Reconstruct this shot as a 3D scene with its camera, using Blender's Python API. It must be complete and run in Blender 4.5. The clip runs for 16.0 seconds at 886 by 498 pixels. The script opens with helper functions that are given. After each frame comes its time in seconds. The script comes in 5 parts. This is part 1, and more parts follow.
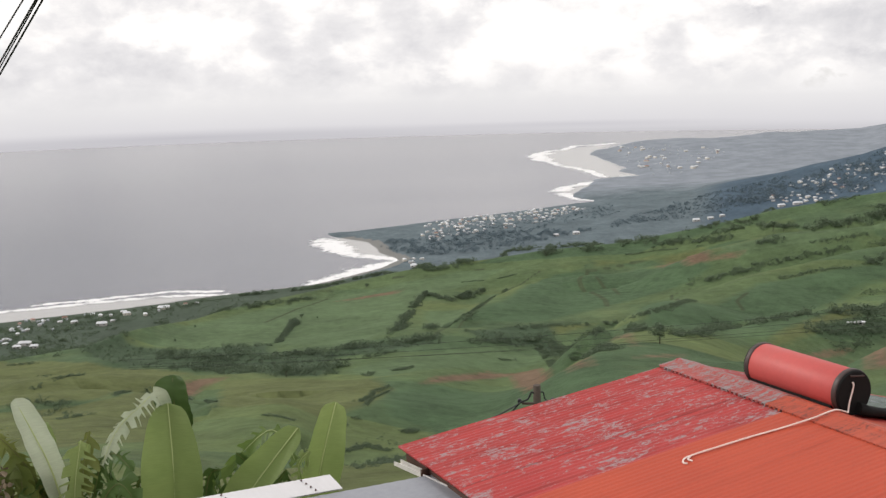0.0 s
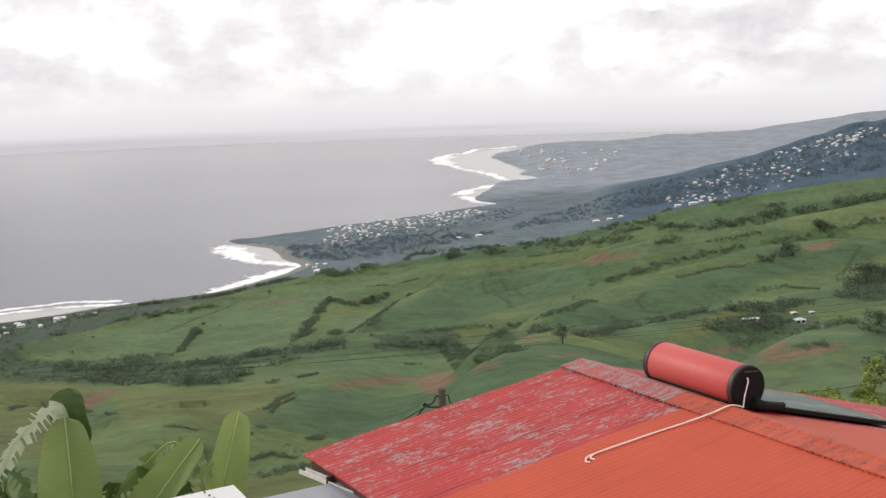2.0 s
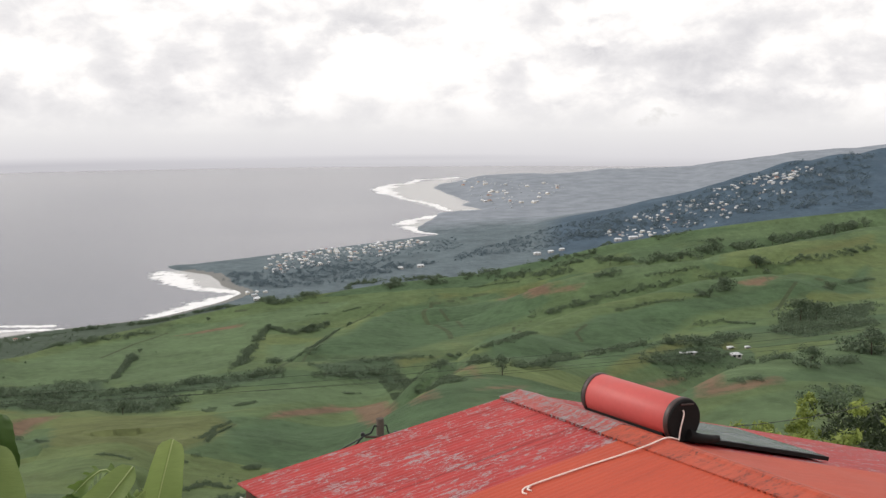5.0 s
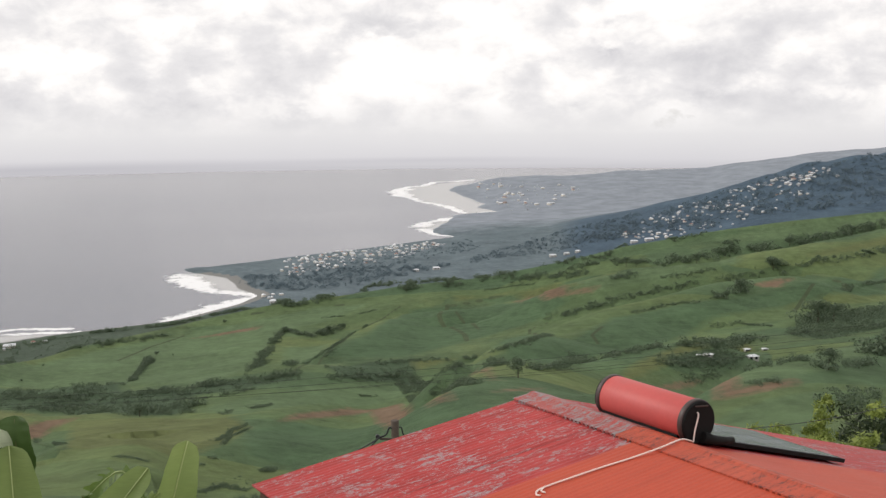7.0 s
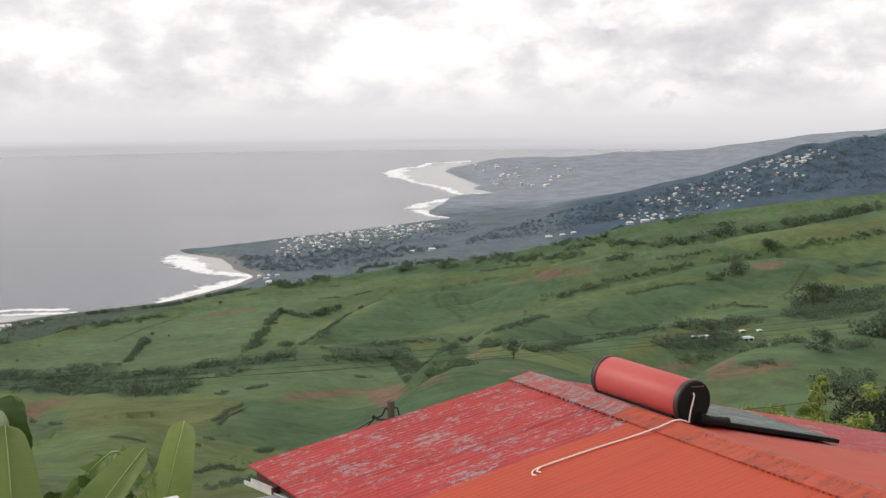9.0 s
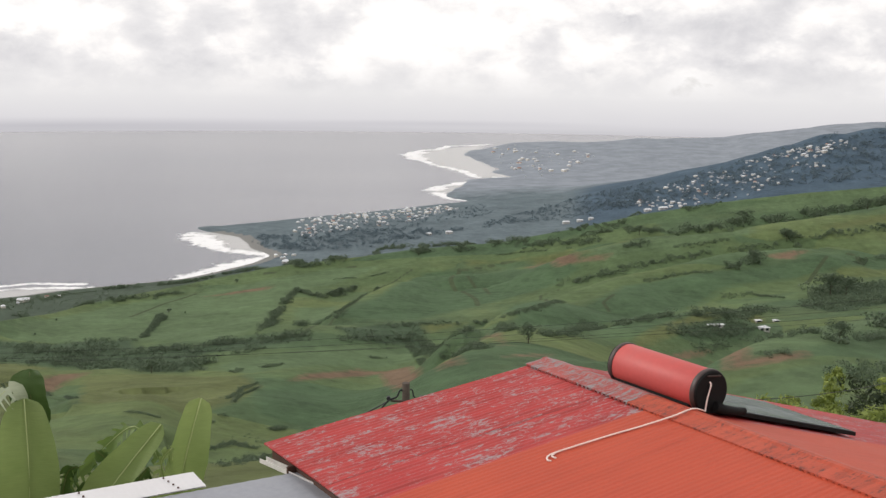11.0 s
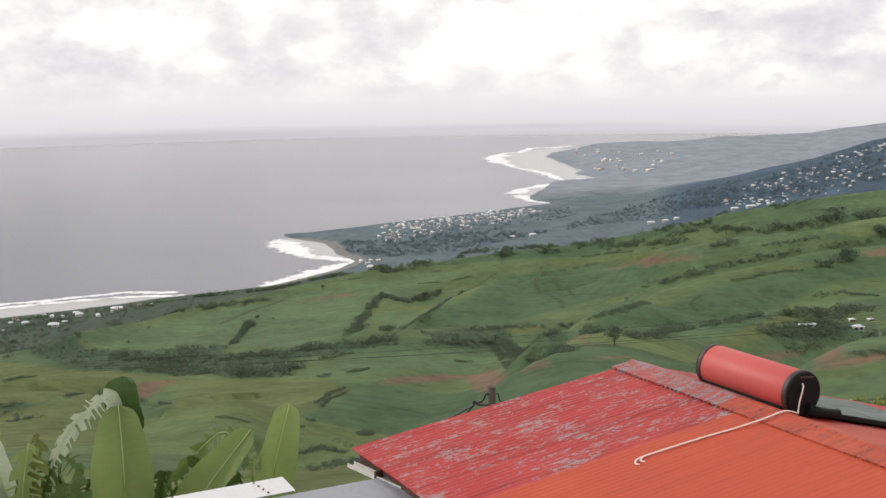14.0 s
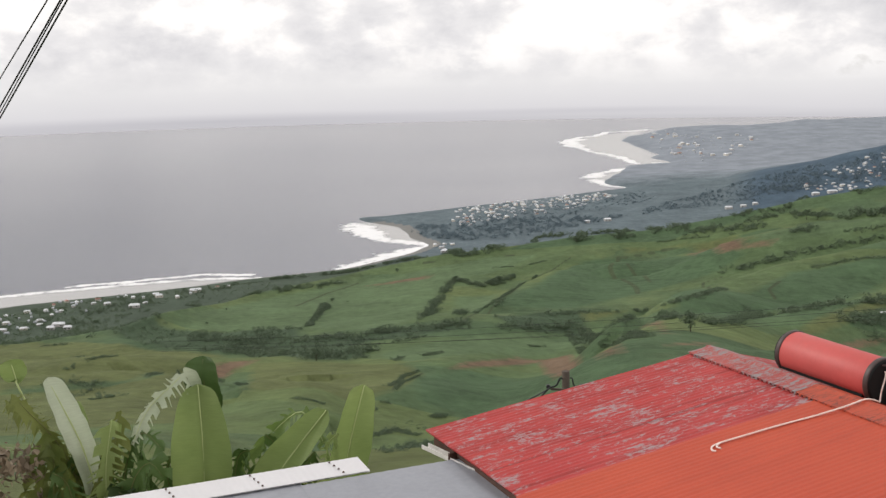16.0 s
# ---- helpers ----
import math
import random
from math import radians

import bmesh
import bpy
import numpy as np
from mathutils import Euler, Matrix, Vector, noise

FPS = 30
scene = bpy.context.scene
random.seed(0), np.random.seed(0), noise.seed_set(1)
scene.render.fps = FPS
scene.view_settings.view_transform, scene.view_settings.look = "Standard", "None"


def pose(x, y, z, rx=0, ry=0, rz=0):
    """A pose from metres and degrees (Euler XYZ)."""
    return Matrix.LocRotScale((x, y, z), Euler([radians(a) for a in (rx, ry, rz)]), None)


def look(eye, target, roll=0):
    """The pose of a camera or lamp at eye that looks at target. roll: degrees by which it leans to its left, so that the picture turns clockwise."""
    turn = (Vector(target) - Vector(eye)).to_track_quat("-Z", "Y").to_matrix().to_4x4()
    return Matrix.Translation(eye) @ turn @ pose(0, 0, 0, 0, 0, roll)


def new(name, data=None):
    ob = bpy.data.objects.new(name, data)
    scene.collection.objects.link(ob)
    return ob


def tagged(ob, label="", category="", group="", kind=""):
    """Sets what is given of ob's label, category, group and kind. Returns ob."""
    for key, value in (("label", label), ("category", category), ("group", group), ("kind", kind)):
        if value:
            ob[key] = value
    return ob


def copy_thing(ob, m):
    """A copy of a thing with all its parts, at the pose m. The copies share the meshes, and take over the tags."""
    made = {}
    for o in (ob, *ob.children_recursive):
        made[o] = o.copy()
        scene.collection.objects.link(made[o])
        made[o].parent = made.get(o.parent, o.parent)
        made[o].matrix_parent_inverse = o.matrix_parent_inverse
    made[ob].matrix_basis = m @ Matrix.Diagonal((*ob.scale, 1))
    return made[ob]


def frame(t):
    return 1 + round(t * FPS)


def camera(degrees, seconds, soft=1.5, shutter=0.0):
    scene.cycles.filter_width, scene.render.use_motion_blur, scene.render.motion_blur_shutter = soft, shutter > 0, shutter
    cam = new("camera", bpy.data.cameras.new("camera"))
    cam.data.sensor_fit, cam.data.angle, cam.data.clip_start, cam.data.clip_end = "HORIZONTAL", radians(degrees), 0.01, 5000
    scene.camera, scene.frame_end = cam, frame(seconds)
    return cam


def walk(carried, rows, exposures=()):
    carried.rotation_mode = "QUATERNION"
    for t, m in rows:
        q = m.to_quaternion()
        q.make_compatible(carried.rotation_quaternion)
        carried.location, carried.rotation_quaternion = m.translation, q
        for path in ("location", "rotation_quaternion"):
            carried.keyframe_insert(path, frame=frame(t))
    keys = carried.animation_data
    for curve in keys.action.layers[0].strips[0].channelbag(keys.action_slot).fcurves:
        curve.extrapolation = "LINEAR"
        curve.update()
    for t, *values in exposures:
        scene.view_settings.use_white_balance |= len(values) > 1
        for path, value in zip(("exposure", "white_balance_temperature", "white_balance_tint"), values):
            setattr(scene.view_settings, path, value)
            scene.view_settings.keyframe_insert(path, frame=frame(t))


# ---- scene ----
cam = camera(42.81, 16.0, soft=1.4)
EYE_Z = 300.0
ROWS = [
    (0.0, 0.000, 0.000, 0.000, 80.752, 1.527, -0.249),
    (0.5, -0.005, 0.003, -0.001, 79.959, 1.361, -2.669),
    (1.0, 0.004, 0.005, 0.000, 79.595, 1.566, -4.503),
    (1.5, 0.001, -0.007, 0.006, 80.347, 2.061, -4.718),
    (2.0, 0.015, -0.012, 0.011, 80.826, 1.672, -5.233),
    (2.5, 0.015, -0.018, 0.010, 81.850, 1.246, -6.100),
    (3.0, 0.016, -0.019, 0.008, 82.043, 0.837, -6.175),
    (3.5, 0.023, -0.019, 0.007, 81.807, 0.983, -6.680),
    (4.0, 0.024, -0.020, 0.004, 80.781, 1.599, -7.551),
    (4.2, 0.024, -0.017, 0.007, 81.299, 1.088, -7.737),
    (6.3, 0.037, -0.010, -0.010, 82.674, -0.066, -8.010),
    (6.5, 0.044, -0.018, -0.007, 82.684, 0.249, -7.599),
    (7.0, 0.051, -0.022, -0.004, 82.424, 0.486, -7.242),
    (7.5, 0.052, -0.027, -0.004, 82.167, 0.674, -7.903),
    (8.0, 0.052, -0.018, -0.010, 82.168, 0.867, -7.942),
    (8.5, 0.043, -0.030, -0.008, 82.047, 0.820, -7.421),
    (9.0, 0.045, -0.009, -0.014, 81.471, 0.366, -7.438),
    (9.2, 0.036, -0.019, -0.011, 81.825, 0.526, -6.600),
    (11.3, 0.015, 0.017, -0.009, 80.537, -0.955, -6.190),
    (11.5, 0.018, 0.026, -0.001, 80.613, -0.629, -5.381),
    (12.0, 0.016, 0.021, -0.007, 81.208, 0.427, -1.916),
    (12.5, 0.012, 0.021, -0.010, 81.143, 0.494, -0.936),
    (13.0, 0.014, 0.021, -0.007, 80.778, 0.880, -1.168),
    (13.5, 0.018, 0.023, -0.011, 80.874, 0.544, -1.447),
    (14.0, 0.023, 0.018, -0.006, 80.784, 0.958, -2.388),
    (14.5, 0.022, 0.013, -0.009, 81.137, 1.570, -1.020),
    (15.0, 0.007, 0.015, -0.014, 80.633, 0.237, 0.170),
    (15.5, 0.019, 0.009, -0.015, 80.786, 0.240, 1.719),
    (16.0, 0.012, 0.005, -0.016, 80.056, 1.273, 1.361),
]
walk(cam, [(t, pose(x, y, EYE_Z + z, rx, ry, rz)) for t, x, y, z, rx, ry, rz in ROWS],
     [(0.0, 0.02), (1.5, 0.08), (3.0, 0.14), (4.2, 0.08), (6.5, -0.03), (9.0, -0.03), (11.5, 0.02), (12.5, 0.10), (14.0, 0.06), (16.0, 0.0)])

# ---- sky and sun ----
def nd(tree, kind, **inputs):
    """A node with its inputs set: a value, or a socket to link from. Names with two underscores set attributes."""
    n = tree.nodes.new(kind)
    for key, v in inputs.items():
        if key.endswith("__"):
            if key == "operation__":
                n.operation = v
            elif key == "type__":
                n.sky_type = v
            elif key == "blend__":
                n.blend_type = v
            elif key == "dims__":
                n.noise_dimensions = v
            elif key == "attr__":
                n.attribute_name = v
            elif key == "feature__":
                n.feature = v
            continue
        sock = n.inputs[int(key[1:])] if key[0] == "i" and key[1:].isdigit() else n.inputs[key.replace("_", " ")]
        if isinstance(v, bpy.types.NodeSocket):
            tree.links.new(v, sock)
        else:
            sock.default_value = v
    return n


def math_node(tree, op, a, b=0.0, c=0.0):
    n = nd(tree, "ShaderNodeMath", operation__=op, i0=a, i1=b, i2=c)
    return n.outputs[0]


def mixer(tree, fac, a, b, blend="MIX"):
    n = tree.nodes.new("ShaderNodeMix")
    n.data_type, n.blend_type = "RGBA", blend
    for sock, v in ((n.inputs[0], fac), (n.inputs[6], a), (n.inputs[7], b)):
        if isinstance(v, bpy.types.NodeSocket):
            tree.links.new(v, sock)
        else:
            sock.default_value = v if not isinstance(v, tuple) or len(v) == 4 else (*v, 1)
    return n.outputs[2]


def ramp(tree, fac, *stops):
    n = tree.nodes.new("ShaderNodeValToRGB")
    tree.links.new(fac, n.inputs[0])
    while len(n.color_ramp.elements) < len(stops):
        n.color_ramp.elements.new(0.5)
    for e, (pos, col) in zip(n.color_ramp.elements, stops):
        e.position, e.color = pos, (*col, 1) if isinstance(col, tuple) else (col, col, col, 1)
    return n.outputs[0]


SUN_UP, SUN_AZ = 31.0, -64.0     # degrees above the horizon; degrees right of +y
world = bpy.data.worlds.new("overcast_sky")
scene.world = world
world.use_nodes = True
wt = world.node_tree
wt.nodes.clear()
sky = nd(wt, "ShaderNodeTexSky", type__="NISHITA")
sky.sun_disc, sky.sun_elevation, sky.sun_rotation = False, radians(SUN_UP), radians(SUN_AZ)
sky_light = nd(wt, "ShaderNodeVectorMath", operation__="SCALE", i0=sky.outputs[0], i3=0.08).outputs[0]
way = nd(wt, "ShaderNodeTexCoord").outputs["Generated"]
part_xyz = nd(wt, "ShaderNodeSeparateXYZ", i0=way)
up = part_xyz.outputs[2]
stretched = nd(wt, "ShaderNodeVectorMath", operation__="MULTIPLY", i0=way, i1=(1, 1, 1.7)).outputs[0]
big = nd(wt, "ShaderNodeTexNoise", Vector=stretched, Scale=12.0, Detail=9.0, Roughness=0.52, Distortion=0.25).outputs[0]
fine = nd(wt, "ShaderNodeTexNoise", Vector=stretched, Scale=30.0, Detail=8.0, Roughness=0.60, Distortion=0.3).outputs[0]
puff = math_node(wt, "MULTIPLY_ADD", fine, 0.35, math_node(wt, "MULTIPLY", big, 0.65))


curl = nd(wt, "ShaderNodeTexNoise", Vector=stretched, Scale=22.0, Detail=6.0, Roughness=0.6).outputs[1]
curl = nd(wt, "ShaderNodeVectorMath", operation__="SUBTRACT", i0=curl, i1=(0.5, 0.5, 0.5)).outputs[0]
billow = nd(wt, "ShaderNodeVectorMath", operation__="MULTIPLY_ADD", i0=curl, i1=(0.10, 0.0, 0.05), i2=way).outputs[0]

heap = nd(wt, "ShaderNodeTexVoronoi", feature__="SMOOTH_F1", Vector=nd(wt, "ShaderNodeVectorMath", operation__="MULTIPLY_ADD", i0=curl, i1=(0.12, 0.12, 0.12), i2=stretched).outputs[0], Scale=17.0).outputs["Distance"]


def bank(x, z, rx, rz, weight):
    """A cloud bank round the direction (x, 1, z): its darkness falls off over rx and rz."""
    flat = nd(wt, "ShaderNodeVectorMath", operation__="MULTIPLY_ADD", i0=billow, i1=(1 / rx, 0, 1 / rz), i2=(-x / rx, 0, -z / rz)).outputs[0]
    d = nd(wt, "ShaderNodeVectorMath", operation__="LENGTH", i0=flat).outputs["Value"]
    front = math_node(wt, "GREATER_THAN", part_xyz.outputs[1], 0.0)
    return math_node(wt, "MULTIPLY", front, math_node(wt, "MULTIPLY", weight, math_node(wt, "SMOOTH_MAX", math_node(wt, "SUBTRACT", 1.0, d), 0.0, 0.3)))


BANKS = ((-0.30, 0.010, 0.17, 0.07, 0.07), (-0.10, -0.005, 0.20, 0.05, 0.03), (-0.359, -0.0015, 0.055, 0.0375, 0.12), (-0.341, -0.0401, 0.065, 0.0150, 0.16), (-0.242, -0.0092, 0.035, 0.0225, 0.04), (-0.094, 0.0186, 0.055, 0.0325, 0.12),
         (-0.095, -0.0070, 0.035, 0.0130, 0.10), (-0.011, -0.0181, 0.030, 0.0130, 0.13), (0.062, -0.0260, 0.028, 0.0080, 0.08), (-0.231, 0.0307, 0.075, 0.0225, -0.10),
         (-0.153, -0.0090, 0.035, 0.0225, -0.07), (0.121, 0.0256, 0.150, 0.0350, -0.12), (0.063, -0.0114, 0.130, 0.0140, -0.05), (0.334, 0.0103, 0.085, 0.0300, 0.10),
         (0.339, 0.0300, 0.150, 0.0225, 0.15), (0.353, -0.0010, 0.040, 0.0110, 0.13), (0.413, -0.0178, 0.085, 0.0275, 0.13), (0.470, -0.0363, 0.060, 0.0150, 0.10),
         (0.271, 0.0395, 0.022, 0.0045, 0.13), (0.079, 0.0645, 0.085, 0.0110, 0.13), (0.261, 0.0619, 0.030, 0.0050, 0.08), (0.453, 0.0030, 0.060, 0.0090, -0.08),
         (0.239, -0.0051, 0.020, 0.0060, 0.09), (0.012, -0.0196, 0.035, 0.0110, 0.11), (-0.344, -0.0366, 0.055, 0.0130, 0.13), (0.071, 0.0057, 0.045, 0.0150, -0.03))
dark = math_node(wt, "MULTIPLY_ADD", puff, 0.92, math_node(wt, "MULTIPLY_ADD", heap, 0.16, -0.032))
for b in BANKS:
    dark = math_node(wt, "ADD", dark, bank(*b))
cloud = ramp(wt, dark, (0.40, (1.10, 1.07, 1.05)), (0.475, (0.99, 0.96, 0.945)), (0.545, (0.85, 0.83, 0.835)), (0.69, (0.68, 0.668, 0.69)))
cover = ramp(wt, puff, (0.22, 0.0), (0.36, 1.0))
clouds = mixer(wt, cover, sky_light, cloud)
rise = math_node(wt, "MULTIPLY_ADD", up, 5.0, 0.5)
low = ramp(wt, rise, (0.20, 1.0), (0.34, 0.95), (0.42, 0.55), (0.52, 0.0))
haze = ramp(wt, rise, (0.185, (0.55, 0.54, 0.57)), (0.235, (0.69, 0.675, 0.70)), (0.36, (0.80, 0.785, 0.79)))
hazed = mixer(wt, low, clouds, haze)
billow = way
streak = math_node(wt, "ADD", bank(-0.22, -0.0560, 0.34, 0.007, 0.62), bank(0.12, -0.0535, 0.16, 0.0035, 0.35))
hazed = mixer(wt, streak, hazed, (0.47, 0.46, 0.50))
nd(wt, "ShaderNodeOutputWorld", i0=nd(wt, "ShaderNodeBackground", Color=hazed, Strength=1.03).outputs[0])

sun = new("sun", bpy.data.lights.new("sun", "SUN"))
sun.data.energy, sun.data.angle, sun.data.color = 1.5, radians(11), (1.0, 0.95, 0.88)
sun.matrix_world = look((0, 0, 900), (-math.sin(radians(SUN_AZ)) * 100 * math.cos(radians(SUN_UP)),
                                     -math.cos(radians(SUN_AZ)) * 100 * math.cos(radians(SUN_UP)), 900 - 100 * math.sin(radians(SUN_UP))))

# ---- materials ----
def material(name, rough=0.6, metal=0.0, spec=0.4):
    m = bpy.data.materials.new(name)
    m.use_nodes = True
    t = m.node_tree
    b = t.nodes["Principled BSDF"]
    b.inputs["Roughness"].default_value, b.inputs["Metallic"].default_value = rough, metal
    b.inputs["Specular IOR Level"].default_value = spec
    return m, t, b


def plain(name, colour, vary=0.18, scale=6.0, rough=0.6, metal=0.0, bump=0.2, spec=0.4, per_piece=0.0):
    """A surface of one colour with stains at two scales, grain and fine relief."""
    m, t, b = material(name, rough, metal, spec)
    obj = nd(t, "ShaderNodeTexCoord").outputs["Object"]
    n1 = nd(t, "ShaderNodeTexNoise", Vector=obj, Scale=scale, Detail=8.0, Roughness=0.65).outputs[0]
    n2 = nd(t, "ShaderNodeTexNoise", Vector=obj, Scale=scale * 9, Detail=5.0, Roughness=0.7).outputs[0]
    f = math_node(t, "MULTIPLY_ADD", n2, 0.4, math_node(t, "MULTIPLY", n1, 0.6))
    lo = tuple(c * (1 - vary) for c in colour)
    hi = tuple(min(1, c * (1 + vary)) for c in colour)
    col = ramp(t, f, (0.3, lo), (0.7, hi))
    if per_piece:
        rnd = nd(t, "ShaderNodeObjectInfo").outputs["Random"]
        k = math_node(t, "MULTIPLY_ADD", rnd, 2 * per_piece, 1 - per_piece)
        col = nd(t, "ShaderNodeVectorMath", operation__="SCALE", i0=col, i3=k).outputs[0]
    t.links.new(col, b.inputs["Base Color"])
    bp = nd(t, "ShaderNodeBump", Strength=bump, Distance=0.01, Height=f)
    t.links.new(bp.outputs[0], b.inputs["Normal"])
    t.links.new(math_node(t, "MULTIPLY_ADD", n1, 0.3, rough - 0.15), b.inputs["Roughness"])
    return m


def land_material():
    """Cane fields in patches, scrub, bare earth and coast, by the layers that the ground sheet carries; the far layers
    have haze in their colour.
    """
    m, t, b = material("cane_fields", 0.9, 0, 0.1)
    pos = nd(t, "ShaderNodeTexCoord").outputs["Object"]
    turned = nd(t, "ShaderNodeMapping", Vector=pos, Rotation=(0, 0, radians(-37)), Scale=(0.0045, 0.014, 0.0)).outputs[0]
    bend = nd(t, "ShaderNodeTexNoise", Vector=pos, Scale=0.008, Detail=3.0).outputs[1]
    turned = nd(t, "ShaderNodeVectorMath", operation__="MULTIPLY_ADD", i0=bend, i1=(0.7, 0.7, 0), i2=turned).outputs[0]
    cell = nd(t, "ShaderNodeTexVoronoi", Vector=turned, Scale=1.0).outputs["Color"]
    pick = nd(t, "ShaderNodeSeparateColor", i0=cell).outputs[0]
    field = ramp(t, pick, (0.0, (0.066, 0.106, 0.054)), (0.35, (0.078, 0.120, 0.057)), (0.65, (0.092, 0.132, 0.057)), (1.0, (0.112, 0.146, 0.058)))
    soft = nd(t, "ShaderNodeTexNoise", Vector=pos, Scale=0.02, Detail=9.0, Roughness=0.66).outputs[0]
    grain = nd(t, "ShaderNodeTexNoise", Vector=pos, Scale=0.12, Detail=8.0, Roughness=0.80).outputs[0]
    rows_n = nd(t, "ShaderNodeTexNoise", Vector=nd(t, "ShaderNodeMapping", Vector=pos, Rotation=(0, 0, radians(-37)), Scale=(0.02, 0.16, 0.1)).outputs[0], Scale=1.0, Detail=6.0, Roughness=0.7).outputs[0]
    both = math_node(t, "MULTIPLY_ADD", grain, 0.52, math_node(t, "MULTIPLY_ADD", rows_n, 0.14, math_node(t, "MULTIPLY", soft, 0.34)))
    tone = ramp(t, both, (0.37, 0.60), (0.5, 1.0), (0.63, 1.40))
    field = mixer(t, 1.0, field, tone, "MULTIPLY")
    dry = ramp(t, nd(t, "ShaderNodeTexNoise", Vector=pos, Scale=0.006, Detail=9.0, Roughness=0.68).outputs[0], (0.52, 0.0), (0.70, 0.36))
    field = mixer(t, dry, field, mixer(t, 1.0, (0.150, 0.158, 0.062), tone, "MULTIPLY"))
    rough_edge = math_node(t, "MULTIPLY", math_node(t, "SUBTRACT", both, 0.5), 1.5)

    def layer(name, lo=0.35, hi=0.65):
        a = nd(t, "ShaderNodeAttribute", attr__=name).outputs["Fac"]
        return ramp(t, math_node(t, "ADD", a, math_node(t, "MULTIPLY", rough_edge, ramp(t, a, (0.02, 0.0), (0.2, 1.0)))), (lo, 0.0), (hi, 1.0))

    field = mixer(t, layer("yellow"), field, mixer(t, 1.0, (0.106, 0.124, 0.050), tone, "MULTIPLY"))
    field = mixer(t, layer("bright"), field, mixer(t, 1.0, (0.092, 0.136, 0.066), tone, "MULTIPLY"))
    field = mixer(t, layer("deep"), field, mixer(t, 1.0, (0.066, 0.108, 0.054), tone, "MULTIPLY"))
    field = mixer(t, layer("scrub"), field, mixer(t, 1.0, (0.056, 0.086, 0.048), tone, "MULTIPLY"))
    field = mixer(t, layer("soil"), field, mixer(t, 1.0, (0.152, 0.104, 0.068), tone, "MULTIPLY"))
    field = mixer(t, layer("path"), field, mixer(t, 1.0, (0.060, 0.080, 0.040), tone, "MULTIPLY"))
    # coast, hill and range colours carry distance haze, palest on the range
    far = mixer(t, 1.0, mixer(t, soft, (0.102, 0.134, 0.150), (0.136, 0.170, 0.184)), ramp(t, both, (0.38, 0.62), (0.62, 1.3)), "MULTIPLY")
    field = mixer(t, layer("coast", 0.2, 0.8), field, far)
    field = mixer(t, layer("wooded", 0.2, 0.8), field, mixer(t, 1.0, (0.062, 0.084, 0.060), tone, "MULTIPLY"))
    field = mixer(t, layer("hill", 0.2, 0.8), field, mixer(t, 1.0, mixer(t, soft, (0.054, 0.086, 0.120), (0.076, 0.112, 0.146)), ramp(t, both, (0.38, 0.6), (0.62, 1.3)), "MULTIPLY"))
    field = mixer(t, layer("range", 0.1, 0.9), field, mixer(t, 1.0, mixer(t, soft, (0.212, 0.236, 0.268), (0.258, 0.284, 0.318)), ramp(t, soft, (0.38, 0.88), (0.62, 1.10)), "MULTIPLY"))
    field = mixer(t, layer("beach"), field, (0.20, 0.20, 0.19))
    t.links.new(field, b.inputs["Base Color"])
    bp = nd(t, "ShaderNodeBump", Strength=0.6, Distance=1.6, Height=grain)
    t.links.new(bp.outputs[0], b.inputs["Normal"])
    return m


def sea_material():
    m, t, b = material("sea", 0.16, 0, 0.36)
    pos = nd(t, "ShaderNodeTexCoord").outputs["Object"]
    foam = nd(t, "ShaderNodeAttribute", attr__="foam").outputs["Fac"]
    shoal = nd(t, "ShaderNodeAttribute", attr__="shoal").outputs["Fac"]
    n = nd(t, "ShaderNodeTexNoise", Vector=pos, Scale=0.05, Detail=8.0, Roughness=0.72).outputs[0]
    wide = nd(t, "ShaderNodeTexNoise", Vector=nd(t, "ShaderNodeMapping", Vector=pos, Scale=(0.0007, 0.0016, 0)).outputs[0], Scale=1.0, Detail=4.0).outputs[0]
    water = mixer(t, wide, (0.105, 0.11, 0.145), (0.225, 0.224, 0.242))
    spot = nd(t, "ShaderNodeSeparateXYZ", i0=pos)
    # bluer water at the near left; cloud shade there is painted in too
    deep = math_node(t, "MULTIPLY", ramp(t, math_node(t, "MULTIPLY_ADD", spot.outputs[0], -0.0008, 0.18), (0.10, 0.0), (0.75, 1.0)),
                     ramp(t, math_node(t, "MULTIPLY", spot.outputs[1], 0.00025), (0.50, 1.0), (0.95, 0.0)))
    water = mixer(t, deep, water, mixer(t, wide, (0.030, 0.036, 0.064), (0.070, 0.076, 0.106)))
    water = mixer(t, shoal, water, (0.36, 0.355, 0.345))
    f = ramp(t, math_node(t, "MULTIPLY", foam, math_node(t, "MULTIPLY_ADD", math_node(t, "SUBTRACT", n, 0.5), 4.0, 1.0)), (0.36, 0.0), (0.70, 1.0))
    t.links.new(mixer(t, f, water, (0.82, 0.82, 0.82)), b.inputs["Base Color"])
    t.links.new(math_node(t, "MULTIPLY_ADD", f, 0.5, 0.24), b.inputs["Roughness"])
    chop = nd(t, "ShaderNodeTexNoise", Vector=nd(t, "ShaderNodeMapping", Vector=pos, Scale=(0.03, 0.07, 0.03)).outputs[0], Scale=1.0, Detail=6.0, Roughness=0.7).outputs[0]
    bp = nd(t, "ShaderNodeBump", Strength=0.35, Distance=2.0, Height=chop)
    t.links.new(bp.outputs[0], b.inputs["Normal"])
    return m


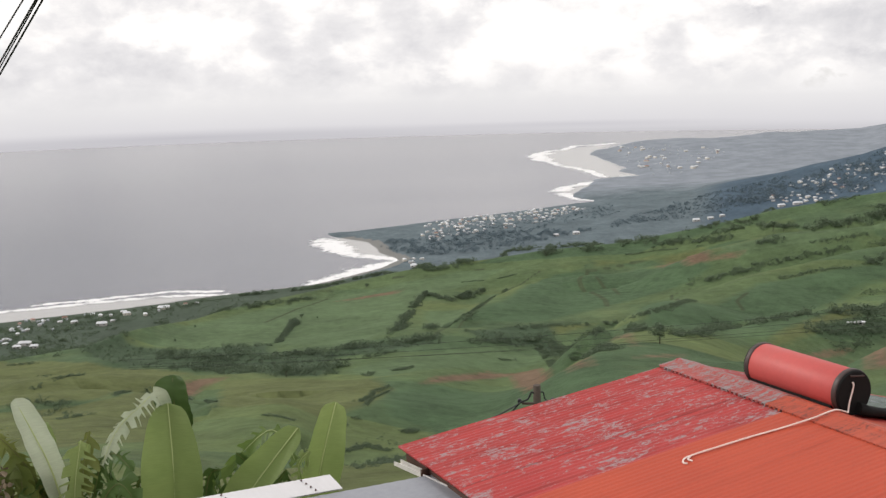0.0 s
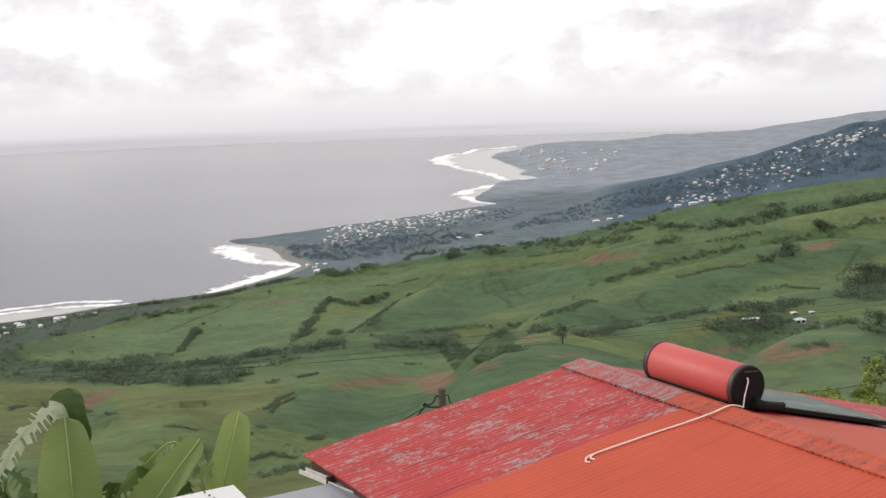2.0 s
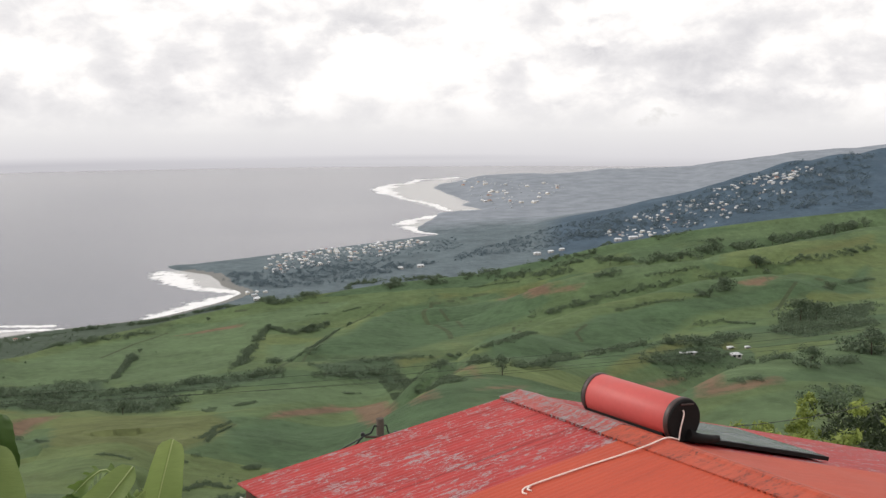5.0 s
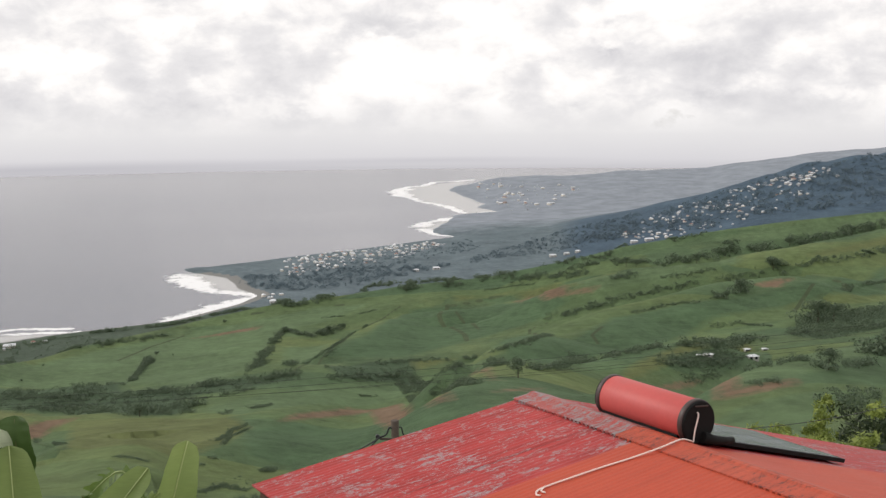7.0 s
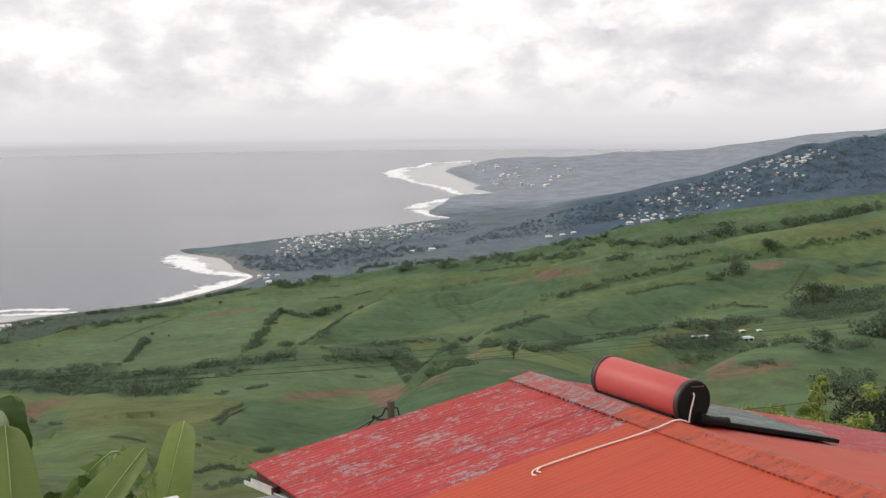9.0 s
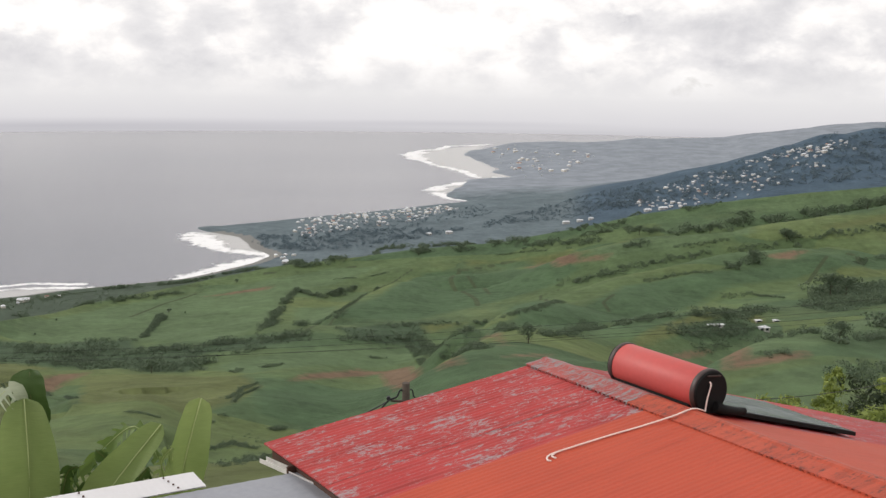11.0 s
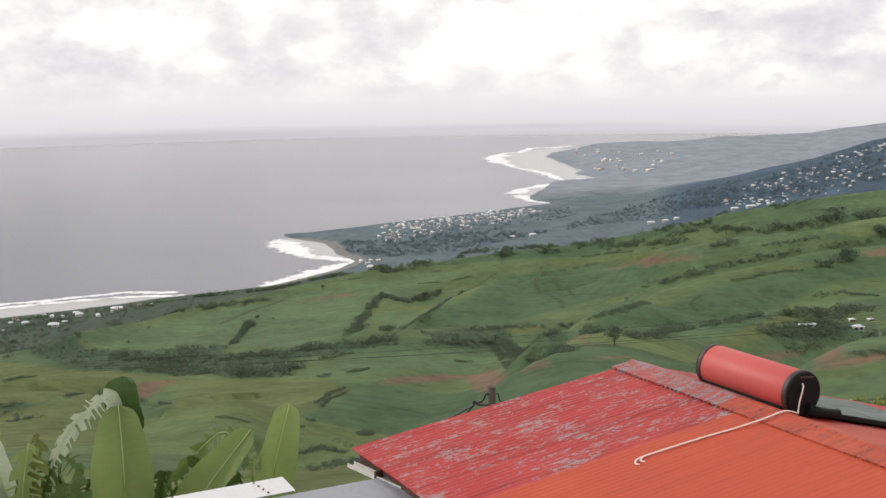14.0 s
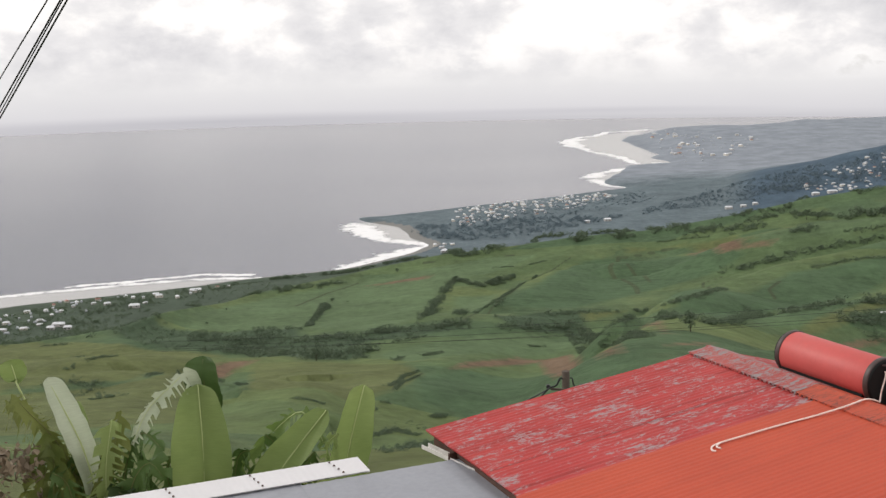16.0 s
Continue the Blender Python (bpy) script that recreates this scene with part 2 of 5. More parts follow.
def painted_roof(name, paint, chip, chip_low, chip_high, rough, faded):
    """Painted sheet: paint worn to bare metal in streaks along the sheet, with fading and dirt."""
    m, t, b = material(name, rough, 0, 0.25)
    obj = nd(t, "ShaderNodeTexCoord").outputs["Object"]
    along = nd(t, "ShaderNodeMapping", Vector=obj, Scale=(5.0, 20.0, 1.0)).outputs[0]
    wide_s = nd(t, "ShaderNodeTexNoise", Vector=along, Scale=0.8, Detail=10.0, Roughness=0.74, Distortion=0.4).outputs[0]
    flake = nd(t, "ShaderNodeTexNoise", Vector=nd(t, "ShaderNodeMapping", Vector=obj, Scale=(16.0, 30.0, 1.0)).outputs[0], Scale=1.0, Detail=6.0, Roughness=0.75).outputs[0]
    streak = math_node(t, "MULTIPLY_ADD", flake, 0.42, math_node(t, "MULTIPLY", wide_s, 0.58))
    blot = nd(t, "ShaderNodeTexNoise", Vector=nd(t, "ShaderNodeMapping", Vector=obj, Scale=(1.3, 2.6, 1)).outputs[0], Scale=1.0, Detail=5.0, Roughness=0.6).outputs[0]
    mask = ramp(t, math_node(t, "MULTIPLY_ADD", blot, 0.26, math_node(t, "MULTIPLY", streak, 0.86)), (chip_low, 0.0), (chip_high, 1.0))
    grime = ramp(t, nd(t, "ShaderNodeTexNoise", Vector=nd(t, "ShaderNodeMapping", Vector=obj, Scale=(0.8, 9.0, 1.0)).outputs[0], Scale=1.0, Detail=8.0, Roughness=0.7).outputs[0], (0.36, 0.72 if chip_low < 0.7 else 0.92), (0.52, 1.0), (0.68, 1.10 if chip_low < 0.7 else 1.03))
    tint = nd(t, "ShaderNodeTexNoise", Vector=obj, Scale=0.9, Detail=7.0, Roughness=0.6).outputs[0]
    coat = mixer(t, ramp(t, tint, (0.35, 0.0), (0.7, 1.0)), paint, faded)
    fine_n = nd(t, "ShaderNodeTexNoise", Vector=along, Scale=7.0, Detail=4.0, Roughness=0.6).outputs[0]
    coat = mixer(t, 1.0, coat, ramp(t, fine_n, (0.3, 0.86), (0.7, 1.12)), "MULTIPLY")
    coat = mixer(t, 1.0, coat, grime, "MULTIPLY")
    bare = mixer(t, fine_n, chip, tuple(c * 0.6 for c in chip))
    t.links.new(mixer(t, mask, coat, bare), b.inputs["Base Color"])
    bp = nd(t, "ShaderNodeBump", Strength=0.3, Distance=0.004, Height=math_node(t, "SUBTRACT", fine_n, mask))
    t.links.new(bp.outputs[0], b.inputs["Normal"])
    t.links.new(math_node(t, "MULTIPLY_ADD", tint, 0.25, rough - 0.1), b.inputs["Roughness"])
    return m


def leaf_material(name, dark_c, light_c, scale=3.0, spec=0.25, translucent=0.25):
    m, t, b = material(name, 0.55, 0, spec)
    obj = nd(t, "ShaderNodeTexCoord").outputs["Object"]
    isle = nd(t, "ShaderNodeNewGeometry").outputs["Random Per Island"]
    n = nd(t, "ShaderNodeTexNoise", Vector=obj, Scale=scale, Detail=5.0).outputs[0]
    f = math_node(t, "MULTIPLY_ADD", isle, 0.55, math_node(t, "MULTIPLY", n, 0.45))
    col = ramp(t, f, (0.25, dark_c), (0.75, light_c))
    vein = nd(t, "ShaderNodeTexNoise", Vector=nd(t, "ShaderNodeMapping", Vector=obj, Scale=(scale * 4, scale * 4, scale * 60)).outputs[0], Scale=1.0, Detail=3.0).outputs[0]
    col = mixer(t, 1.0, col, ramp(t, vein, (0.3, 0.93), (0.7, 1.06)), "MULTIPLY")
    t.links.new(nd(t, "ShaderNodeBump", Strength=0.2, Distance=0.02, Height=vein).outputs[0], b.inputs["Normal"])
    t.links.new(col, b.inputs["Base Color"])
    tr = nd(t, "ShaderNodeBsdfTranslucent", Color=col)
    mix = nd(t, "ShaderNodeMixShader", i0=translucent, i1=b.outputs[0], i2=tr.outputs[0])
    t.links.new(mix.outputs[0], t.nodes["Material Output"].inputs[0])
    return m


M_LAND, M_SEA = land_material(), sea_material()
M_OLD = painted_roof("worn_red_paint", (0.37, 0.034, 0.032), (0.40, 0.31, 0.32), 0.578, 0.638, 0.55, (0.42, 0.060, 0.055))
M_NEW = painted_roof("orange_red_paint", (0.43, 0.060, 0.026), (0.30, 0.16, 0.14), 0.76, 0.84, 0.55, (0.47, 0.075, 0.036))
M_CAP = painted_roof("dull_red_cap_paint", (0.32, 0.050, 0.044), (0.30, 0.27, 0.27), 0.54, 0.60, 0.55, (0.40, 0.095, 0.082))
M_CAPNEW = painted_roof("stained_orange_cap", (0.42, 0.066, 0.032), (0.12, 0.045, 0.038), 0.575, 0.66, 0.55, (0.45, 0.09, 0.05))
M_TANK = plain("tank_red", (0.50, 0.082, 0.074), 0.10, 2.0, 0.52, 0, 0.08)
M_BLACK = plain("black_plastic", (0.010, 0.010, 0.010), 0.3, 4.0, 0.7, 0, 0.1, 0.15)
M_RIM = plain("brown_rubber_band", (0.055, 0.035, 0.032), 0.3, 5.0, 0.5)
M_GLASS = plain("collector_glass", (0.17, 0.19, 0.20), 0.15, 2.0, 0.18, 0, 0.02, 0.5)
M_HOSE = plain("white_hose", (0.80, 0.66, 0.60), 0.08, 9.0, 0.45)
M_RUST = plain("rusty_dark_wood", (0.085, 0.045, 0.032), 0.5, 5.0, 0.85)
M_WHITE = plain("white_sheet", (0.62, 0.61, 0.62), 0.06, 2.0, 0.45)
M_GREYWHITE = plain("chalky_white_metal", (0.60, 0.58, 0.55), 0.3, 3.0, 0.6)
M_GREY = plain("galvanised_sheet", (0.29, 0.30, 0.33), 0.16, 1.5, 0.5, 0.25)
M_WALL = plain("cream_render", (0.52, 0.47, 0.40), 0.12, 1.5, 0.85)
M_CABLE = plain("black_cable", (0.02, 0.02, 0.022), 0.2, 3.0, 0.6)
M_POLE = plain("weathered_post", (0.075, 0.058, 0.045), 0.35, 4.0, 0.85)
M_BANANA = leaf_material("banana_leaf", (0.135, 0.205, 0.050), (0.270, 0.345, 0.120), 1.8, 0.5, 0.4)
# darker copy of banana_leaf: shade inside the clump is in the colour
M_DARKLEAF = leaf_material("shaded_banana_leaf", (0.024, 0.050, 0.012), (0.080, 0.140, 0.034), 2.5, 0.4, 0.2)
M_PALE = leaf_material("pale_banana_underside", (0.38, 0.44, 0.29), (0.54, 0.58, 0.45), 1.5, 0.4, 0.3)
M_YLEAF = leaf_material("yellowing_banana_leaf", (0.080, 0.115, 0.026), (0.165, 0.190, 0.048), 2.5, 0.4, 0.35)
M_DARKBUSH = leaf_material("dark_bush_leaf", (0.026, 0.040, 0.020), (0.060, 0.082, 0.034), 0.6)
M_DRY = leaf_material("dry_flower_heads", (0.12, 0.090, 0.062), (0.34, 0.27, 0.19), 4.0)
M_RIB = plain("banana_rib", (0.42, 0.48, 0.22), 0.12, 3.0, 0.5)
M_STEM = plain("banana_stem", (0.13, 0.13, 0.045), 0.4, 3.0, 0.7)
M_BUSH = leaf_material("bush_leaf", (0.125, 0.165, 0.036), (0.340, 0.400, 0.100), 0.6, 0.25, 0.4)
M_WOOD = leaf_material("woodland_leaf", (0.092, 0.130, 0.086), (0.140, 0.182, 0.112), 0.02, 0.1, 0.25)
# woodland leaf made paler and bluer: distance haze is in its colour
M_HAZEWOOD = leaf_material("hazed_woodland_leaf", (0.108, 0.150, 0.176), (0.152, 0.196, 0.220), 0.02, 0.1, 0.4)
M_TRUNK = plain("bark", (0.07, 0.055, 0.04), 0.3, 4.0, 0.9)

# ---- the lie of the land: sea at z = 0, the eye 300 m above it ----
COAST = ((900, -1500), (1292, -621), (1336, -579), (1360, -547), (1377, -512), (1395, -475), (1421, -418), (1455, -361), (1481, -333), (1499, -299), (1525, -238), (1560, -171), (1617, -119), (1700, -73), (1742, -55), (1787, -69), (1829, -87), (1878, -101), (1935, -113), (1966, -143), (2004, -171), (2043, -195), (2057, -197), (2077, -150), (2118, -89), (2167, -25), (2242, 99), (2372, 260), (2431, 355), (2529, 303), (2636, 338), (2778, 382), (2909, 419), (2935, 541), (3107, 501), (3182, 539), (3439, 517), (3688, 502), (3848, 540), (4067, 615), (4185, 696), (4700, 1300), (4900, 1500))
CREST = ((-0.60, 780, 0.256), (-0.42, 780, 0.252), (-0.327, 830, 0.240), (-0.26, 990, 0.227), (-0.229, 1050, 0.222), (-0.196, 1110, 0.2125), (-0.146, 1170, 0.203), (-0.114, 1210, 0.197), (-0.095, 1235, 0.193),
         (-0.033, 1268, 0.181), (0.04, 1284, 0.173), (0.086, 1288, 0.1665), (0.169, 1290, 0.1605), (0.242, 1286, 0.147), (0.295, 1280, 0.1355), (0.376, 1272, 0.124), (0.458, 1270, 0.115), (0.552, 1270, 0.1085), (0.65, 1270, 0.10))
HILL = ((-0.6, 0), (0.0, 0), (0.08, 6), (0.175, 18), (0.223, 20), (0.261, 40), (0.286, 51), (0.311, 64), (0.336, 76), (0.375, 95), (0.402, 113), (0.429, 135), (0.456, 149), (0.483, 158), (0.511, 168), (0.549, 178), (0.72, 208))
RANGE = ((-0.6, 0), (0.141, 2), (0.153, 28), (0.190, 32), (0.225, 34), (0.255, 35), (0.290, 44), (0.330, 51), (0.370, 51), (0.401, 70), (0.455, 93), (0.510, 112), (0.548, 120), (0.72, 160))
# spurs of the cane slopes: height, reach on the near and the far side, line of the brow
SPURS = [
    (20, 150, 50, ((-48, 150), (-39, 150), (-30, 150), (-26, 150), (-22, 150), (-17, 150), (-14, 150), (-10, 150), (-5, 150), (0, 150), (5, 150), (11, 150), (17, 150))),
    (22, 85, 50, ((8, 150), (13, 150), (21, 150), (132, 695), (180, 743), (222, 778), (280, 799), (339, 837), (398, 867))),
    (16, 65, 36, ((73, 530), (99, 587), (139, 658), (187, 708), (221, 745), (268, 764), (326, 806), (375, 816))),
    (15, 75, 36, ((56, 411), (78, 437), (98, 452), (128, 475), (157, 501), (183, 522))),
    (15, 80, 38, ((43, 150), (49, 150), (84, 221), (123, 282), (168, 342), (256, 459))),
    (9, 60, 30, ((69, 185), (98, 224), (132, 269), (205, 366))),
    (20, 110, 60, ((249, 1029), (336, 1043), (386, 1026), (474, 1034), (613, 1109))),
    (14, 90, 50, ((149, 1083), (211, 1114), (258, 1066), (299, 1049))),
    (13, 120, 42, ((-153, 771), (-122, 765), (-88, 758), (-70, 774), (-44, 782))),
    (5, 60, 28, ((-278, 650), (-267, 656), (-192, 558), (-167, 602))),
    (5, 45, 22, ((-209, 493), (-203, 497), (-176, 508), (-152, 516), (-114, 466))),
    (4, 40, 18, ((-91, 430), (-94, 492), (-72, 450), (-50, 357))),
    (10, 70, 36, ((-25, 819), (12, 825), (43, 945), (95, 1102))),
]


def smooth(a, b, x):
    s = np.clip((x - a) / (b - a), 0, 1)
    return s * s * (3 - 2 * s)


def wave(x, y, seed):
    """Soft noise between -1 and 1, made of a few crossed waves."""
    rng = np.random.RandomState(seed)
    total = np.zeros_like(x, dtype=float)
    for _ in range(9):
        a, k, ph = rng.uniform(0, 6.283), rng.uniform(0.6, 1.7), rng.uniform(0, 6.283)
        total += np.sin(6.283 * k * (x * np.cos(a) + y * np.sin(a)) + ph)
    return total / 4.2


def coast_x(y):
    y = np.asarray(y, float)
    xs = np.interp(y, [c[0] for c in COAST], [c[1] for c in COAST])
    return xs + 5 * np.sin(y / 21.0) * np.sin(y / 57.0 + 1.0)


def along(x, y, pts):
    """Signed distance to a broken line (positive beyond it, seen from the house) and how far its ends are."""
    best, sign = np.full(np.shape(x), 1e9), np.ones(np.shape(x))
    for (ax, ay), (bx, by) in zip(pts, pts[1:]):
        vx, vy = bx - ax, by - ay
        n = math.hypot(vx, vy)
        s = np.clip(((x - ax) * vx + (y - ay) * vy) / (n * n), 0, 1)
        d = np.hypot(x - ax - s * vx, y - ay - s * vy)
        side = np.where((x - ax) * -vy + (y - ay) * vx > 0, 1.0, -1.0)
        sign = np.where(d < best, side, sign)
        best = np.minimum(best, d)
    return best * sign


def folds(x, y):
    """Rounded spurs: each rises gently from the near side to its brow and drops into a gully behind."""
    top, pit = np.zeros(np.shape(x)), np.zeros(np.shape(x))
    for h, near_w, far_w, pts in SPURS:
        d = along(x, y, pts)
        rise = np.where(d < 0, 0.5 + 0.5 * np.cos(np.pi * np.clip(-d / near_w, 0, 1)), 0.5 + 0.5 * np.cos(np.pi * np.clip(d / far_w, 0, 1)))
        dip = -0.55 * np.exp(-((d - 1.5 * far_w) / (0.7 * far_w)) ** 2)
        top, pit = np.maximum(top, h * rise), np.minimum(pit, h * dip)
    return top + pit


def land(x, y):
    """Height of the ground at x, y."""
    x, y = np.asarray(x, float), np.asarray(y, float)
    yy = np.maximum(y, 1.0)
    u = np.clip(x / yy, -0.62, 0.72)
    yc = np.interp(u, [c[0] for c in CREST], [c[1] for c in CREST])
    tc = np.interp(u, [c[0] for c in CREST], [c[2] for c in CREST])
    s = np.clip(np.log(np.maximum(yy, 50.0) / 50.0) / np.log(yc / 50.0), 0, 1.2)
    fall = tc + (0.44 - tc) * np.power(np.clip(1 - s, 0, 1), 0.72)
    near = EYE_Z - yy * fall
    q = yy * 0.80 - x * 0.60
    p = yy * 0.60 + x * 0.80
    amp = smooth(120, 500, yy) * (1 - 0.8 * smooth(700, 1200, yy))
    near = near + 3.5 * amp * wave(q / 260.0, p / 800.0, 3) + 0.9 * amp * wave(q / 70.0, p / 160.0, 8) + folds(x, yy) * smooth(150, 300, yy)
    near = np.where(yy < 50, 278.0 + (50 - yy) * 0.36 - 0.02 * np.abs(x), near)
    near = np.clip(near, 2.0, 292.0)
    # the coastal plain, the hillside behind the fields and the far range
    inland = x - coast_x(y)
    shore = smooth(-10, 170, inland)
    low = 2.0 + shore * (3.0 + 0.022 * np.clip(inland, 0, 900)) + 2.5 * shore * wave(x / 260.0, yy / 420.0, 5)
    h2 = np.interp(u, [c[0] for c in HILL], [c[1] for c in HILL])
    y2 = np.interp(u, (-0.1, 0.1, 0.25, 0.7), (2050, 2250, 2300, 2300))
    up = np.clip((yy - 1250) / (y2 - 1250), 0, 1)
    hill = h2 * np.where(yy < y2, 0.82 * up + 0.18 * up * up, 1 - smooth(0, 650, yy - y2)) + 5 * smooth(20, 120, h2) * wave(x / 150.0, yy / 260.0, 9) * up
    h3 = np.interp(u, [c[0] for c in RANGE], [c[1] for c in RANGE])
    far = h3 * np.power(np.clip((yy - 2750) / 950, 0, 1), 0.9) * (1 - smooth(30, 900, yy - 3700)) + 2.5 * smooth(2900, 3600, yy) * wave(x / 200.0, yy / 420.0, 12)
    high = np.maximum(hill, far)
    plain = np.where(inland > 0, low + (high - low) * smooth(-12, 12, high - low) * shore, np.maximum(-6.0, 0.10 * inland + 1.5))
    plain = plain - 80 * smooth(3850, 4250, yy)
    b = smooth(0, 330, yy - yc)
    z = near * (1 - b) + plain * b
    return np.where(inland < 60, np.minimum(z, np.maximum(plain, plain + (z - plain) * smooth(0, 60, inland))), z)

# ---- building helpers ----
def mesh_of(name, verts, faces, mat, smooth_shade=False):
    me = bpy.data.meshes.new(name)
    me.from_pydata([tuple(v) for v in verts], [], faces)
    me.materials.append(mat)
    if smooth_shade:
        me.polygons.foreach_set("use_smooth", np.ones(len(me.polygons), bool))
    me.update()
    return me


def part(name, data, mat, parent=None, label="", m=None):
    """Links a bmesh or a mesh as one object under a thing or a part."""
    if isinstance(data, bmesh.types.BMesh):
        bm, data = data, bpy.data.meshes.new(name)
        bm.normal_update()
        bm.to_mesh(data)
        bm.free()
    if mat is not None and not data.materials:
        data.materials.append(mat)
    ob = new(name, data)
    if parent is not None:
        ob.parent = parent
    if m is not None:
        ob.matrix_basis = m
    if label:
        ob["label"] = label
    return ob


def thing(name, m, label, category, group="", kind=""):
    ob = new(name)
    ob.empty_display_size = 0.3
    ob.matrix_world = m
    return tagged(ob, label, category, group, kind)


def box(bm, size, at=(0, 0, 0), rot=(0, 0, 0), bevel=0.0):
    r = bmesh.ops.create_cube(bm, size=1.0, matrix=pose(*at, *rot) @ Matrix.Diagonal((*size, 1)))
    if bevel:
        edges = list({e for v in r["verts"] for e in v.link_edges})
        bmesh.ops.bevel(bm, geom=edges, offset=bevel, segments=2, profile=0.6, affect="EDGES")
    return bm


def tube(points, radius, sides=8, taper=None):
    """A bmesh tube along points; taper: radius factor at the far end."""
    bm = bmesh.new()
    pts = [Vector(p) for p in points]
    rings = []
    for i, p in enumerate(pts):
        d = (pts[min(i + 1, len(pts) - 1)] - pts[max(i - 1, 0)]).normalized()
        a = d.orthogonal().normalized() if not rings else (side - d * side.dot(d)).normalized()
        side = a
        b = d.cross(a)
        k = radius * (1 + ((taper or 1) - 1) * i / (len(pts) - 1))
        rings.append([bm.verts.new(p + (a * math.cos(q) + b * math.sin(q)) * k) for q in (2 * math.pi * j / sides for j in range(sides))])
    for r0, r1 in zip(rings, rings[1:]):
        for j in range(sides):
            bm.faces.new((r0[j], r0[(j + 1) % sides], r1[(j + 1) % sides], r1[j])).smooth = True
    bm.faces.new(rings[0][::-1])
    bm.faces.new(rings[-1])
    return bm


def grid_faces(rows, cols):
    i, j = np.meshgrid(np.arange(rows - 1), np.arange(cols - 1), indexing="ij")
    a = (i * cols + j).ravel()
    return np.stack([a, a + 1, a + cols + 1, a + cols], 1)


def big_sheet(name, v, faces, mat, layers):
    me = bpy.data.meshes.new(name)
    me.vertices.add(len(v))
    me.vertices.foreach_set("co", v.astype(np.float32).ravel())
    me.loops.add(faces.size)
    me.loops.foreach_set("vertex_index", faces.astype(np.int32).ravel())
    me.polygons.add(len(faces))
    me.polygons.foreach_set("loop_start", np.arange(0, faces.size, faces.shape[1], dtype=np.int32))
    me.polygons.foreach_set("use_smooth", np.ones(len(faces), bool))
    me.update(calc_edges=True)
    for key, val in layers.items():
        me.attributes.new(key, "FLOAT", "POINT").data.foreach_set("value", val.astype(np.float32).ravel())
    me.materials.append(mat)
    return new(name, me)


def near_line(x, y, pts):
    """Distance to a broken line."""
    d = np.full(x.shape, 1e9)
    for (ax, ay), (bx, by) in zip(pts, pts[1:]):
        vx, vy = bx - ax, by - ay
        s = np.clip(((x - ax) * vx + (y - ay) * vy) / (vx * vx + vy * vy), 0, 1)
        d = np.minimum(d, np.hypot(x - ax - s * vx, y - ay - s * vy))
    return d


# ---- ground and sea ----
ang = np.radians(np.concatenate([np.linspace(-180, -30, 60)[:-1], np.linspace(-30, 36, 760), np.linspace(36, 180, 60)[1:]]))
rad = np.concatenate([np.geomspace(0.05, 120, 90)[:-1], np.geomspace(120, 1700, 380)[:-1], np.geomspace(1700, 4890, 120)])
rr, aa = np.meshgrid(rad, ang, indexing="ij")
gx, gy = rr * np.sin(aa), rr * np.cos(aa)
gz = land(gx, gy)
inland = gx - coast_x(gy)
ang_u = gx / np.maximum(gy, 1)
crest_y = np.interp(ang_u, [c[0] for c in CREST], [c[1] for c in CREST])
coastal = smooth(0, 120, gy - crest_y)
# outlines of bare earth, dry fields, scrub and tracks, in metres
SOIL, BARE, YELLOW, BRIGHT, DEEP, SCRUB, PATH = [], [], [], [], [], [], []
SCRUB.append(((-560, 1244), (-511, 1266), (-433, 1228), (-394, 1186), (-251, 893), (-213, 904), (-151, 757), (-125, 763), (-102, 688), (-70, 590), (-96, 599), (-162, 701), (-222, 731), (-456, 1124), (-352, 779)))
SOIL.append(((-13, 543), (-4, 577), (21, 627), (55, 647), (38, 282), (33, 284), (37, 630), (7, 576)))
SOIL.append(((214, 1113), (245, 1194), (243, 1000), (269, 998), (256, 987), (220, 996)))
SOIL.append(((-113, 1161), (-76, 1170), (-44, 1177), (-52, 1155), (-86, 1151)))
SOIL.append(((165, 445), (100, 246), (116, 251), (113, 245), (98, 240), (93, 239)))
SOIL.append(((142, 436), (156, 449), (170, 460), (159, 447)))
SOIL.append(((342, 812), (366, 826), (378, 830), (356, 801)))
SOIL.append(((-142, 560), (-136, 585), (-119, 602), (-125, 577), (-128, 553), (-136, 551)))
BARE.append(((60, 514), (49, 297), (75, 338), (90, 371), (65, 300), (46, 282)))
BARE.append(((71, 514), (77, 531), (88, 547), (75, 426), (62, 335), (52, 316)))
BARE.append(((8, 610), (22, 641), (61, 639), (55, 641), (21, 627)))
BARE.append(((105, 228), (116, 237), (111, 230)))
YELLOW.append(((-120, 588), (-99, 596), (-65, 578), (-38, 559), (-27, 519), (-33, 447), (-48, 408), (-90, 419)))
YELLOW.append(((167, 1212), (232, 1223), (246, 1014), (289, 1011), (299, 1029), (279, 1205), (169, 1227)))
YELLOW.append(((470, 999), (534, 1037), (591, 1070), (575, 1040), (485, 996)))
YELLOW.append(((111, 412), (149, 474), (180, 513), (251, 618), (246, 581), (170, 484), (130, 436)))
YELLOW.append(((42, 774), (70, 815), (96, 819), (114, 827), (84, 793), (45, 755)))
YELLOW.append(((-350, 774), (-319, 788), (-273, 770), (-221, 727), (-162, 697), (-142, 562), (-155, 491), (-194, 475), (-210, 460)))
YELLOW.append(((-208, 455), (-149, 488), (-134, 549), (-88, 341), (-135, 294)))
BRIGHT.append(((-257, 992), (-205, 1096), (-134, 1174), (-49, 1218), (19, 1250), (69, 1237), (17, 1148), (-23, 1132), (-39, 964), (-63, 727), (-120, 764), (-189, 909), (-236, 908)))
